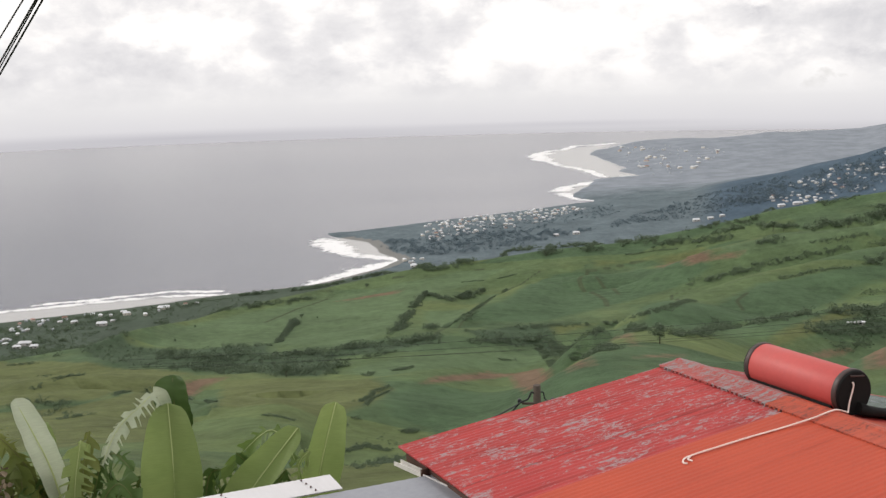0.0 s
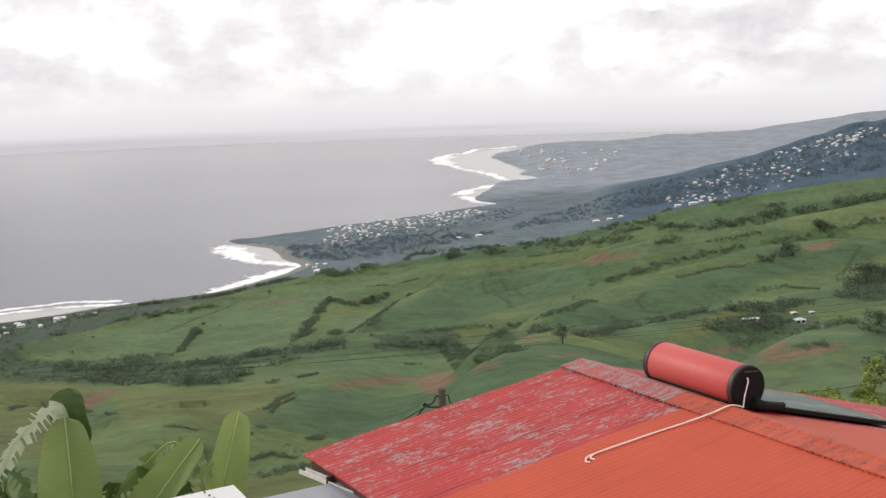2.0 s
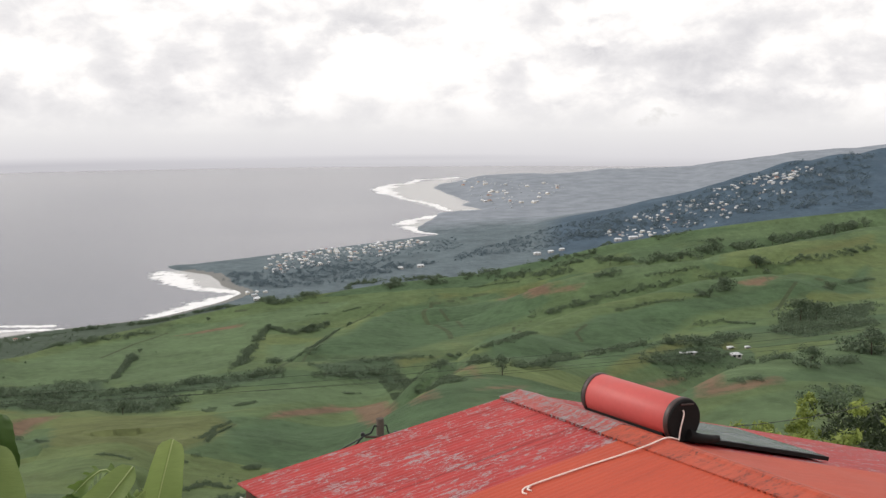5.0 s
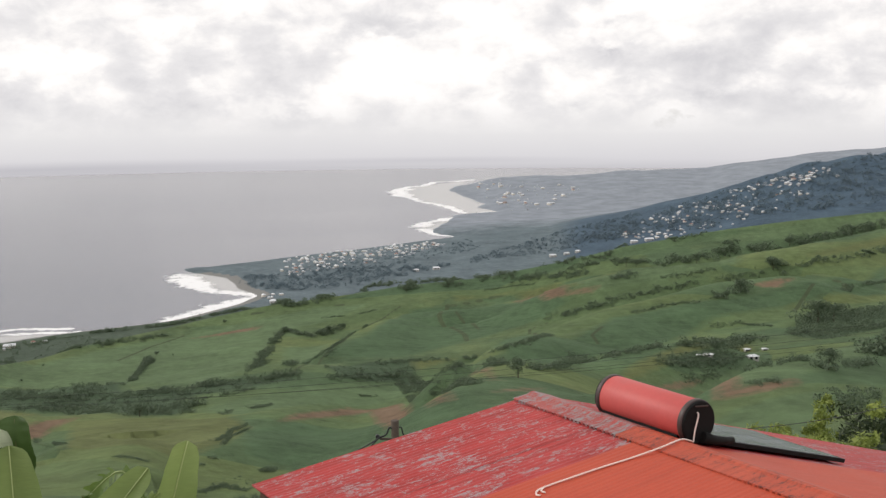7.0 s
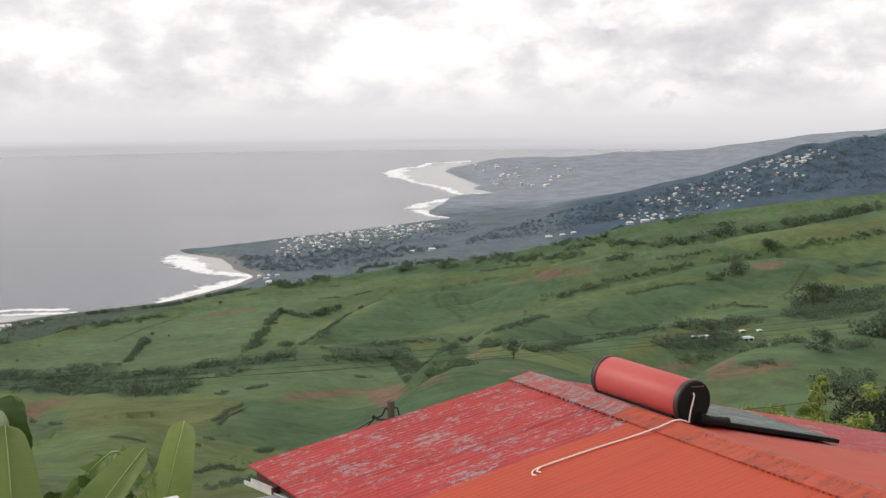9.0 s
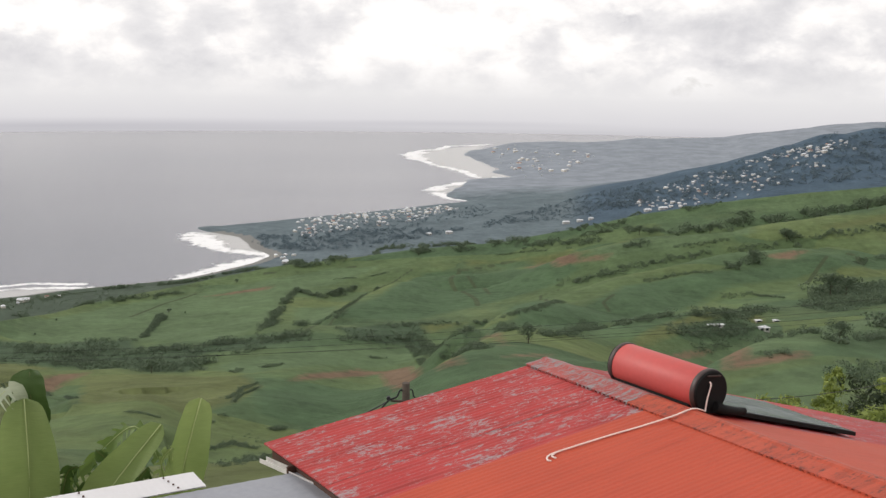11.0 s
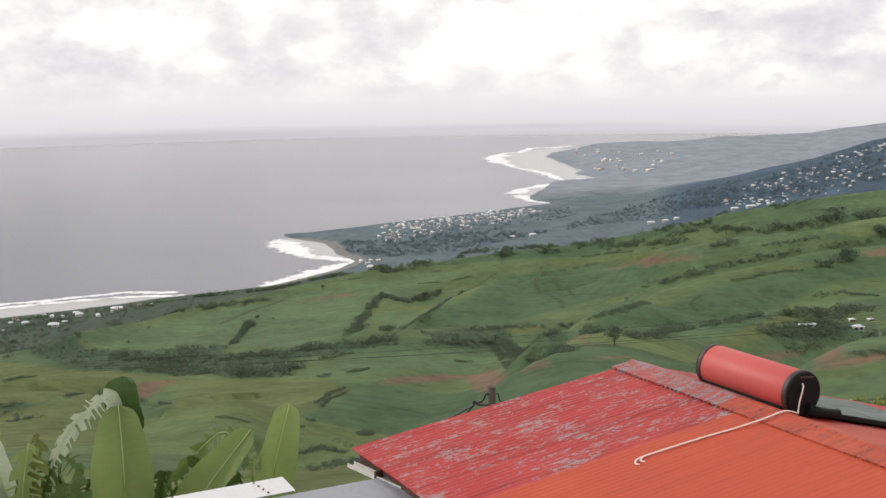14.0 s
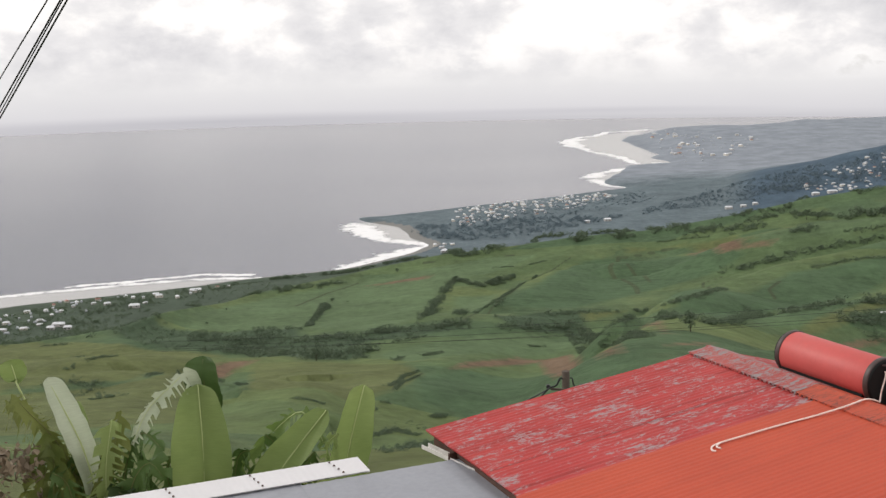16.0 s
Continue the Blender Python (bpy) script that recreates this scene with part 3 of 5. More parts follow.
BRIGHT.append(((-16, 1022), (20, 1040), (12, 855), (-15, 943)))
BRIGHT.append(((-56, 612), (-36, 639), (-5, 678), (40, 736), (72, 683), (57, 667), (8, 627), (-33, 566)))
BRIGHT.append(((250, 1030), (333, 1034), (475, 1177), (403, 998), (320, 991), (266, 990)))
BRIGHT.append(((470, 1250), (580, 1267), (700, 1270), (688, 1247), (562, 1227), (493, 1221)))
BRIGHT.append(((148, 447), (199, 489), (161, 329), (244, 437), (187, 334), (131, 266), (102, 249)))
BRIGHT.append(((85, 223), (94, 230), (115, 239), (126, 241), (107, 220), (94, 201)))
BRIGHT.append(((-88, 759), (-43, 930), (-15, 925), (-49, 742), (-72, 710)))
DEEP.append(((12, 851), (52, 936), (114, 1184), (165, 1196), (208, 1097), (237, 978), (207, 957), (157, 930), (113, 887), (63, 833)))
DEEP.append(((127, 830), (139, 628), (208, 729), (281, 765), (370, 804), (534, 970), (451, 813), (365, 773), (275, 728), (228, 669), (162, 600), (85, 393)))
DEEP.append(((-27, 505), (-4, 548), (44, 523), (43, 260), (20, 242), (-8, 431), (-23, 436)))
SCRUB.append(((-233, 895), (-209, 903), (-184, 907), (-147, 896), (-113, 726), (-98, 724), (-71, 701), (-65, 717), (-38, 729), (-5, 739), (-3, 706), (-32, 686), (-62, 677), (-70, 659), (-61, 614), (-66, 590), (-88, 598), (-105, 615), (-149, 694), (-186, 711)))
SCRUB.append(((11, 770), (44, 806), (80, 835), (74, 540), (72, 519), (64, 746), (25, 730)))
SCRUB.append(((158, 480), (181, 499), (214, 518), (202, 495), (164, 467)))
SCRUB.append(((284, 630), (338, 715), (417, 751), (340, 610), (285, 580)))
SCRUB.append(((-338, 1307), (-218, 1109), (-186, 1145), (-269, 1480), (-356, 1382)))
PATH.append(((155, 1196), (130, 1064), (129, 1047), (135, 983), (137, 942), (134, 910)))
PATH.append(((-12, 717), (12, 844), (31, 903), (62, 1124), (103, 1195)))
PATH.append(((-34, 446), (-32, 491), (-25, 523)))
PATH.append(((343, 748), (361, 773), (382, 800)))
PATH.append(((424, 864), (433, 851), (411, 806)))
PATH.append(((-169, 1031), (-150, 1118), (-123, 1179)))
PATH.append(((-56, 1248), (-6, 1243), (44, 1248)))
PATH.append(((153, 968), (154, 1006), (148, 1076)))
PATH.append(((140, 662), (189, 920), (207, 935)))
PATH.append(((152, 1192), (205, 1214), (229, 1208)))
PATH.append(((176, 652), (177, 670), (191, 696)))
YELLOW.append(((-50, 52), (45, 52), (70, 150), (20, 210), (-70, 200)))


def inside(x, y, pts):
    hit = np.zeros(x.shape, bool)
    for (ax, ay), (bx, by) in zip(pts, pts[1:] + pts[:1]):
        if ay != by:
            hit ^= ((ay > y) != (by > y)) & (x < (bx - ax) * (y - ay) / (by - ay) + ax)
    return hit


def filled(shapes, edge=0.012):
    """1 inside the outlines, falling off softly just outside them."""
    out = np.zeros_like(gx)
    for pts in shapes:
        soft_edge = edge * np.hypot(pts[0][0], pts[0][1])
        d = near_line(gx, gy, pts + pts[:1])
        out = np.maximum(out, np.where(inside(gx, gy, pts), 0.5 + 0.5 * smooth(0, soft_edge, d), 0.5 - 0.5 * smooth(0, soft_edge, d)))
    return out


def trodden(lines, w=0.0018):
    out = np.zeros_like(gx)
    for pts in lines:
        width = w * np.hypot(*pts[0])
        out = np.maximum(out, 1 - smooth(0.5 * width, 1.6 * width, near_line(gx, gy, pts)))
    return out


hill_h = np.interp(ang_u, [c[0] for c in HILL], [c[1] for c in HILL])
# coast, hill and range also set where haze is painted into the ground
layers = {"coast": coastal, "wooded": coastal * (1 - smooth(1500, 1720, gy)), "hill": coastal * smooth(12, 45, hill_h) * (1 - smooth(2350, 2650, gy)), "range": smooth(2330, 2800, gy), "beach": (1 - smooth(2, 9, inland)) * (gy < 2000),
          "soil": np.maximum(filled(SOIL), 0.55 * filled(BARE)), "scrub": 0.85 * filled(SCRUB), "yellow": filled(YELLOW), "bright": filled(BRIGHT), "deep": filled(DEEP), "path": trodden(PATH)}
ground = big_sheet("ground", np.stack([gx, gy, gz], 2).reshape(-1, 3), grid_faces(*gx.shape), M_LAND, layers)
tagged(ground, "green sugar cane slopes falling to a wooded coast", "ground", kind="structure")

# lines of breaking surf: half width and course
SURF = [
    (8, ((-647, 1397), (-574, 1431), (-510, 1457), (-457, 1479), (-388, 1503), (-343, 1508), (-296, 1506))),
    (7, ((-544, 1468), (-467, 1498), (-380, 1537), (-309, 1531))),
    (17, ((-216, 1934), (-183, 1868), (-141, 1804), (-93, 1764), (-62, 1759))),
    (30, ((-210, 1959), (-187, 1911), (-169, 1860))),
    (24, ((-173, 1565), (-152, 1618), (-123, 1669), (-91, 1702), (-61, 1733))),
    (4, ((-113, 1935), (-92, 1841), (-58, 1769))),
    (4, ((-202, 2051), (-88, 2103), (-25, 2152), (98, 2225))),
    (20, ((270, 2641), (315, 2742), (364, 2796), (410, 2867))),
    (20, ((278, 2592), (297, 2497))),
    (14, ((296, 2466), (357, 2441))),
    (15, ((426, 2952), (408, 3134), (348, 3314), (320, 3546), (309, 3731))),
    (34, ((319, 3503), (314, 3682), (344, 3767))),
    (17, ((309, 3731), (368, 3859), (432, 3914), (478, 4062), (553, 4091), (634, 4149))),
    (10, ((473, 2954), (537, 2936))),
]
LAGOON = [
    ((-647, 1397), (-574, 1431), (-457, 1479), (-388, 1503), (-343, 1508), (-296, 1506), (-331, 1473), (-416, 1414), (-545, 1353), (-610, 1314)),
    ((-214, 1934), (-187, 2021), (-114, 1942), (-56, 1758), (-75, 1740), (-131, 1797)),
    ((-122, 1659), (-61, 1738), (-72, 1680), (-149, 1583)),
    ((309, 3731), (432, 3914), (634, 4149), (506, 3711), (515, 3172), (544, 2934), (426, 2937), (357, 3237)),
    ((269, 2629), (419, 2909), (335, 2613), (297, 2497)),
]
s_ang = np.radians(np.concatenate([np.linspace(-75, -30, 40)[:-1], np.linspace(-30, 36, 600), np.linspace(36, 60, 12)[1:]]))
s_rad = np.concatenate([np.geomspace(900, 2300, 200)[:-1], np.geomspace(2300, 4300, 120)[:-1], np.linspace(4300, 4900, 8)])
sr, sa = np.meshgrid(s_rad, s_ang, indexing="ij")
sx, sy = sr * np.sin(sa), sr * np.cos(sa)
ragged = 7 * wave(sx / 60.0, sy / 110.0, 21) + 4 * wave(sx / 19.0, sy / 40.0, 22)
foam = np.zeros_like(sx)
for half, course in SURF:
    foam = np.maximum(foam, np.exp(-(np.maximum(0, near_line(sx, sy, course) + ragged * min(1.0, half / 20.0)) / half) ** 2))
shoal = np.zeros_like(sx)
for pts in LAGOON:
    d = near_line(sx, sy, pts + pts[:1])
    shoal = np.maximum(shoal, np.where(inside(sx, sy, pts), 0.5 + 0.5 * smooth(0, 18, d), 0.5 - 0.5 * smooth(0, 18, d)))
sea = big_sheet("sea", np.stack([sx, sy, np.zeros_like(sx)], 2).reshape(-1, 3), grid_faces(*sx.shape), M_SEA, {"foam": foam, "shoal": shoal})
tagged(sea, "calm grey sea with white surf along the reef and beach", "sea", kind="structure")

# ---- the red-roofed house ----
HOUSE = pose(3.12, 14.63, EYE_Z - 3.99, 0, 0, 26)
LEFT, RIGHT, NEAR = 0.1087, 0.285, 11.6      # falls of the two slopes; length along the ridge
house = thing("house", HOUSE, "low house with a red corrugated metal gable roof", "house")


def roof_z(x):
    return -LEFT * -x if x < 0 else -RIGHT * x


def corrugated(x0, x1, y0, y1, fall, lift=0.0, pitch=0.076, depth=0.0055, steps=4, wobble=0.0):
    """A corrugated sheet whose waves run along x, falling by `fall` per metre of |x|."""
    n = int(round((y1 - y0) / pitch * steps)) + 1
    ys = np.linspace(y0, y1, n)
    xs = np.linspace(x0, x1, 5)
    v = []
    for x in xs:
        for y in ys:
            z = -fall * abs(x) + lift + depth * math.sin(2 * math.pi * y / pitch) + wobble * math.sin(3 * y + 2 * x)
            v.append((x, y, z))
    for x in xs:
        for y in ys:
            v.append((x, y, -fall * abs(x) + lift - 0.012))
    f = [tuple(q) for q in grid_faces(5, n)]
    k = 5 * n
    f += [tuple(k + i for i in q[::-1]) for q in f[:]]
    return v, f


def roof_sheet(name, x0, x1, y0, y1, fall, mat, lift, label=""):
    v, f = corrugated(x0, x1, y0, y1, fall, lift, depth=0.0022 if mat == M_NEW else 0.0055, wobble=0.003)
    return part(name, mesh_of(name, v, f, mat, True), mat, house, label)


SEAM = -2.32
y = -0.0
k = 0
while y > SEAM + 0.1:
    roof_sheet("roof_sheet", -4.13, 0.0, y - 0.79, y + 0.015, LEFT, M_OLD, 0.004 * (k % 2), "worn red corrugated sheet with flaking paint")
    y -= 0.773
    k += 1
while y > -NEAR:
    roof_sheet("roof_sheet", -4.16, 0.0, y - 0.92, y + 0.03, LEFT, M_NEW, 0.014 + 0.001 * (k % 2), "orange-red corrugated sheet")
    y -= 0.89
    k += 1
y, k = 0.0, 0
while y > -NEAR:
    old = y > -2.3
    roof_sheet("roof_sheet", 0.0, 8.6, y - 0.92, y + 0.03, RIGHT, M_OLD if old else M_NEW, 0.001 * (k % 2), "faded red corrugated sheet")
    y -= 0.89
    k += 1

# ridge cap in lengths, its lower edge cut to the waves of the sheets
def ridge_cap(y0, y1, mat):
    bm = bmesh.new()
    n = max(2, int((y0 - y1) / 0.0127))
    cols = []
    for i in range(n + 1):
        yy = y0 + (y1 - y0) * i / n
        w = 0.5 + 0.5 * math.sin(2 * math.pi * yy / 0.076)
        prof = [(-0.33, -LEFT * 0.33 + 0.004 + 0.024 * (w > 0.55)), (-0.325, -LEFT * 0.325 + 0.034), (-0.08, -LEFT * 0.08 + 0.034), (-0.03, 0.045), (0.03, 0.045), (0.08, -RIGHT * 0.08 + 0.045),
                (0.31, -RIGHT * 0.31 + 0.032), (0.315, -RIGHT * 0.315 + 0.010 + 0.006 * w)]
        cols.append([bm.verts.new((px, yy, pz)) for px, pz in prof])
    for a, b in zip(cols, cols[1:]):
        for q in range(len(a) - 1):
            bm.faces.new((a[q], b[q], b[q + 1], a[q + 1]))
    return part("ridge_cap", bm, mat, house, "painted ridge cap with a scalloped edge")


for i, (a, b) in enumerate(((0.03, -1.0), (-0.97, -2.0), (-1.97, -4.0), (-3.97, -6.0), (-5.97, -8.0), (-7.97, -10.0), (-9.97, -11.6))):
    ridge_cap(a, b, M_CAP if i < 2 else M_CAPNEW).location.z = 0.004 * (i % 2)

# fascia, rafters and walls
EAVE_Z = -LEFT * 4.0
bm = bmesh.new()
box(bm, (0.03, NEAR - 0.1, 0.16), (-4.04, -NEAR / 2, EAVE_Z - 0.11), bevel=0.004)
part("fascia", bm, M_RUST, house, "rusty dark fascia board")
for i in range(14):
    bm = box(bmesh.new(), (4.0, 0.06, 0.10), (-2.0, -0.35 - 0.84 * i, -LEFT * 2.0 - 0.085), (0, -math.degrees(math.atan(LEFT)), 0))
    part("rafter", bm, M_RUST, house)
ground_drop = 8.5
for sx_, sy_, w_, d_ in ((-3.7, -NEAR / 2, 0.18, NEAR - 0.8), (8.1, -NEAR / 2, 0.18, NEAR - 0.8)):
    top = roof_z(sx_) - 0.14
    part("side_wall", box(bmesh.new(), (w_, d_, ground_drop + top), (sx_, sy_, (top - ground_drop) / 2)), M_WALL, house)
for yy in (-0.4, -NEAR + 0.4):
    bm = bmesh.new()
    pts = [(-3.6, -ground_drop), (8.0, -ground_drop), (8.0, roof_z(8.0) - 0.1), (0, -0.1), (-3.6, roof_z(-3.6) - 0.1)]
    front = [bm.verts.new((px, yy - 0.09, pz)) for px, pz in pts]
    back = [bm.verts.new((px, yy + 0.09, pz)) for px, pz in pts]
    bm.faces.new(front)
    bm.faces.new(back[::-1])
    for i in range(5):
        bm.faces.new((front[i], back[i], back[(i + 1) % 5], front[(i + 1) % 5]))
    bmesh.ops.recalc_face_normals(bm, faces=bm.faces)
    part("gable_wall", bm, M_WALL, house)

# ---- solar water heater ----
heater = thing("solar_water_heater", HOUSE @ pose(0.57, -1.70, -0.165), "red cylinder water heater with black ends and flat collector", "water heater")


def disc_tube(y0, y1, r, cx=0.0, cz=0.275, seg=48, bevel=0.02):
    bm = bmesh.new()
    prof = [(y0, r - bevel), (y0 - bevel * 0.3, r - bevel * 0.3), (y0 - bevel, r), (y1 + bevel, r), (y1 + bevel * 0.3, r - bevel * 0.3), (y1, r - bevel)]
    rings = [[bm.verts.new((cx + q * math.cos(a), yy, cz + q * math.sin(a))) for a in (2 * math.pi * i / seg for i in range(seg))] for yy, q in prof]
    for a, b in zip(rings, rings[1:]):
        for i in range(seg):
            bm.faces.new((a[i], a[(i + 1) % seg], b[(i + 1) % seg], b[i])).smooth = True
    bm.faces.new(rings[0])
    bm.faces.new(rings[-1][::-1])
    bmesh.ops.recalc_face_normals(bm, faces=bm.faces)
    return bm


part("tank", disc_tube(0.73, -0.72, 0.268, bevel=0.006), M_TANK, heater, "red painted steel cylinder")
for a, b in ((0.78, 0.71), (-0.69, -0.765)):
    rim = part("end_band", disc_tube(a, b, 0.279, bevel=0.012), M_RIM, heater, "dark brown end band")
    e = a if a > 0 else b
    part("end_disc", disc_tube(e + 0.03, e - 0.03, 0.268, bevel=0.02), M_BLACK, rim, "black plastic end disc")
    part("vent_lip", box(bmesh.new(), (0.22, 0.03, 0.018), (0.02, e - 0.035 if e < 0 else e + 0.035, 0.275 + 0.205), (0, 6, 0), 0.005), M_RIM, rim)
for yy in (0.55, -0.55):
    bm = box(bmesh.new(), (0.34, 0.05, 0.03), (0.02, yy, 0.008), (0, 12, 0), 0.004)
    box(bm, (0.05, 0.05, 0.16), (-0.13, yy, 0.065), (0, 10, 0), 0.004)
    box(bm, (0.05, 0.05, 0.16), (0.15, yy, 0.05), (0, -10, 0), 0.004)
    part("cradle", bm, M_BLACK, heater, "black steel cradle")
# black bar added to give the dark gap between tank and roof
bm = box(bmesh.new(), (0.05, 1.36, 0.06), (-0.215, 0.02, 0.10), (0, 10, 0), 0.005)
part("support_rail", bm, M_BLACK, heater)
slope = math.degrees(math.atan(RIGHT))
panel_m = pose(1.46, 0.0, -0.345, 0, slope, 0)
frame_ob = part("collector_frame", box(bmesh.new(), (2.70, 1.60, 0.055), bevel=0.008), M_BLACK, heater, "black collector frame", panel_m)
for k in (-1, 1):
    part("collector_glass", box(bmesh.new(), (2.58, 0.74, 0.010), (0, 0.39 * k, 0.031), bevel=0.003), M_GLASS, frame_ob, "grey glass collector pane")
part("pipe_cover", tube([(0.02, -0.83, 0.10), (0.16, -0.86, 0.05), (0.36, -0.84, 0.0), (0.55, -0.82, -0.03)], 0.075, 10, 0.55), M_BLACK, heater, "black lagged pipe")

hose_pts = [(0.52, -2.50, 0.25), (0.515, -2.525, 0.21), (0.46, -2.53, 0.05), (0.43, -2.54, -0.05), (0.36, -2.60, -0.06), (0.22, -2.68, 0.0), (0.0, -2.74, 0.064), (-0.30, -2.73, 0.02), (-0.69, -2.67, -0.045),
            (-1.12, -2.63, -0.09), (-1.51, -2.61, -0.13), (-1.85, -2.59, -0.17), (-1.98, -2.61, -0.185), (-2.04, -2.68, -0.195), (-2.02, -2.72, -0.195)]


def soft_line(pts, n=5):
    out = []
    p = [Vector(q) for q in pts]
    for i in range(len(p) - 1):
        a, b, c, d = p[max(i - 1, 0)], p[i], p[i + 1], p[min(i + 2, len(p) - 1)]
        for k in range(n):
            t = k / n
            out.append(0.5 * ((2 * b) + (c - a) * t + (2 * a - 5 * b + 4 * c - d) * t * t + (3 * b - a - 3 * c + d) * t ** 3))
    return out + [p[-1]]


hose = part("hose", tube(soft_line(hose_pts), 0.010, 8), M_HOSE, None, "", HOUSE)
tagged(hose, "white plastic hose lying across the red roof", "hose")
fork = part("hose_end", tube(soft_line([(-1.87, -2.595, -0.17), (-1.95, -2.64, -0.182), (-1.94, -2.70, -0.185)]), 0.010, 8), M_HOSE, hose)

# ---- lower metal roofs beside the house ----
annex = thing("annex_roof", pose(-1.35, 12.2, EYE_Z - 4.56, 0, 0, 24), "low grey metal roof with a white edge sheet", "roof")


def flat_sheet(name, x0, x1, y0, y1, mat, fall, z, label, pitch=0.15, depth=0.0022):
    n = int((x1 - x0) / pitch * 4) + 1
    xs = np.linspace(x0, x1, n)
    v = [(x, yy, z + fall * yy + depth * math.sin(2 * math.pi * x / pitch)) for yy in (y0, y1) for x in xs]
    v += [(x, yy, z + fall * yy - 0.012) for yy in (y0, y1) for x in xs]
    f = [tuple(q) for q in grid_faces(2, n)]
    f += [tuple(2 * n + i for i in q[::-1]) for q in f[:]]
    return part(name, mesh_of(name, v, f, mat, True), mat, annex, label)


flat_sheet("white_sheet", -6.0, 0.0, -0.45, 0.0, M_WHITE, 0.02, 0.03, "white metal edge sheet with screw heads", 0.076, 0.0012)
for i in range(3):
    flat_sheet("grey_sheet", -6.0 + 2.6 * i, -3.38 + 2.6 * i, -4.0, -0.36 - 0.12 * (i == 2), M_GREY, 0.02, 0.008 - 0.004 * (i % 2), "galvanised roof sheet")
for yy, zz in ((-0.5, -3.56), (-3.9, -3.63)):
    part("annex_wall", box(bmesh.new(), (7.4, 0.1, 7.0), (-2.4, yy, zz)), M_WALL, annex)

for x0 in (-0.35, -1.25, -2.15, -3.05, -3.95, -4.85):
    for k in range(4):
        bm = bmesh.new()
        bmesh.ops.create_cone(bm, cap_ends=True, segments=8, radius1=0.014, radius2=0.009, depth=0.012, matrix=pose(x0 + 0.02 * k, -0.06 - 0.11 * k, 0.042 - 0.002 * k))
        part("screw", bm, M_RUST, annex)

# ---- gutter under the eave and the dry plant below it ----
gutter = thing("gutter", pose(-0.60, 12.66, EYE_Z - 4.60, 0, 0, -52.6), "old white metal gutter under the red eave", "gutter")
bm = bmesh.new()
prof = [(-0.05, 0.05), (-0.05, 0.0), (0.05, 0.0), (0.05, 0.05), (0.043, 0.05), (0.043, 0.008), (-0.043, 0.008), (-0.043, 0.05)]
ends = [[bm.verts.new((xx, py, pz)) for py, pz in prof] for xx in (0.0, 2.6)]
for i in range(8):
    bm.faces.new((ends[0][i], ends[0][(i + 1) % 8], ends[1][(i + 1) % 8], ends[1][i]))
bm.faces.new(ends[0][::-1])
bm.faces.new(ends[1])
bmesh.ops.recalc_face_normals(bm, faces=bm.faces)
part("channel", bm, M_GREYWHITE, gutter)
for xx in (0.55, 1.1, 1.65):
    part("bracket", box(bmesh.new(), (0.03, 0.12, 0.10), (xx, 0.0, 0.05), bevel=0.004), M_RUST, gutter)
part("post", box(bmesh.new(), (0.09, 0.09, 4.2), (0.62, 0.12, -2.12), bevel=0.006), M_WALL, gutter, "pale post below the gutter")

# ---- banana plants ----
def leaf_along(path, width, facing, fold=0.35, seed=0, tatter=0.0, hang=0.0, bare=0.0):
    """A broad leaf along a path of points, its face turned to `facing`; tatter: share of the blade torn into strips; hang: how far strips droop."""
    rng = random.Random(seed)
    half = 6
    pts = soft_line(path, 11)
    n = len(pts) - 1
    v, faces, rib = [], [], []
    face = Vector(facing).normalized()
    droop = [(rng.uniform(0.2, 1.0), rng.uniform(0.2, 1.0), rng.uniform(0.75, 1.05)) for _ in range(n + 2)]
    for i, c in enumerate(pts):
        s = i / n
        d = (pts[min(i + 1, n)] - pts[max(i - 1, 0)]).normalized()
        side = d.cross(face).normalized()
        nrm = side.cross(d).normalized()
        s = (s - bare) / (1 - bare)
        w = width * 0.5 * min(1.0, max(0.06, 0.2 + 2.6 * s))
        s = max(s, 0.0)
        w *= 1 + 0.07 * math.sin(6.3 * s + seed) + 0.04 * math.sin(15 * s + 2 * seed)
        if s > 0.55:
            w *= math.sqrt(max(0.004, 1 - ((s - 0.55) / 0.45) ** 3.4))
        rib.append(c)
        left, right, reach = droop[i // 2]
        lean = (1 if i % 2 else -1) * 0.012 * tatter
        for j in range(-half, half + 1):
            q = j / half
            rip = 0.022 * math.sin(9 * s + 3 * q + seed) * abs(q) + 0.010 * math.sin(47 * s + seed) * abs(q) + 0.02 * math.sin(5 * s + seed)
            long = (reach if tatter else 1.0)
            p = c + side * (q * w * long * math.cos(fold * abs(q))) + nrm * (abs(q) * w * math.sin(fold) + rip) - d * lean * abs(q) * 2
            p.z -= hang * (left if j < 0 else right) * abs(q) ** 1.3 * w
            v.append(tuple(p))
    m = 2 * half + 1
    for i in range(n):
        cut = [99, 99]
        if i % 2 == 1 and tatter:
            cut = [rng.choice((1, 2, 3)) if rng.random() < tatter else 99 for _ in (0, 1)]
        for j in range(m - 1):
            off = j - half if j >= half else half - 1 - j
            if off >= cut[0 if j < half else 1]:
                continue
            a = i * m + j
            faces.append((a, a + 1, a + m + 1, a + m))
    return v, faces, rib


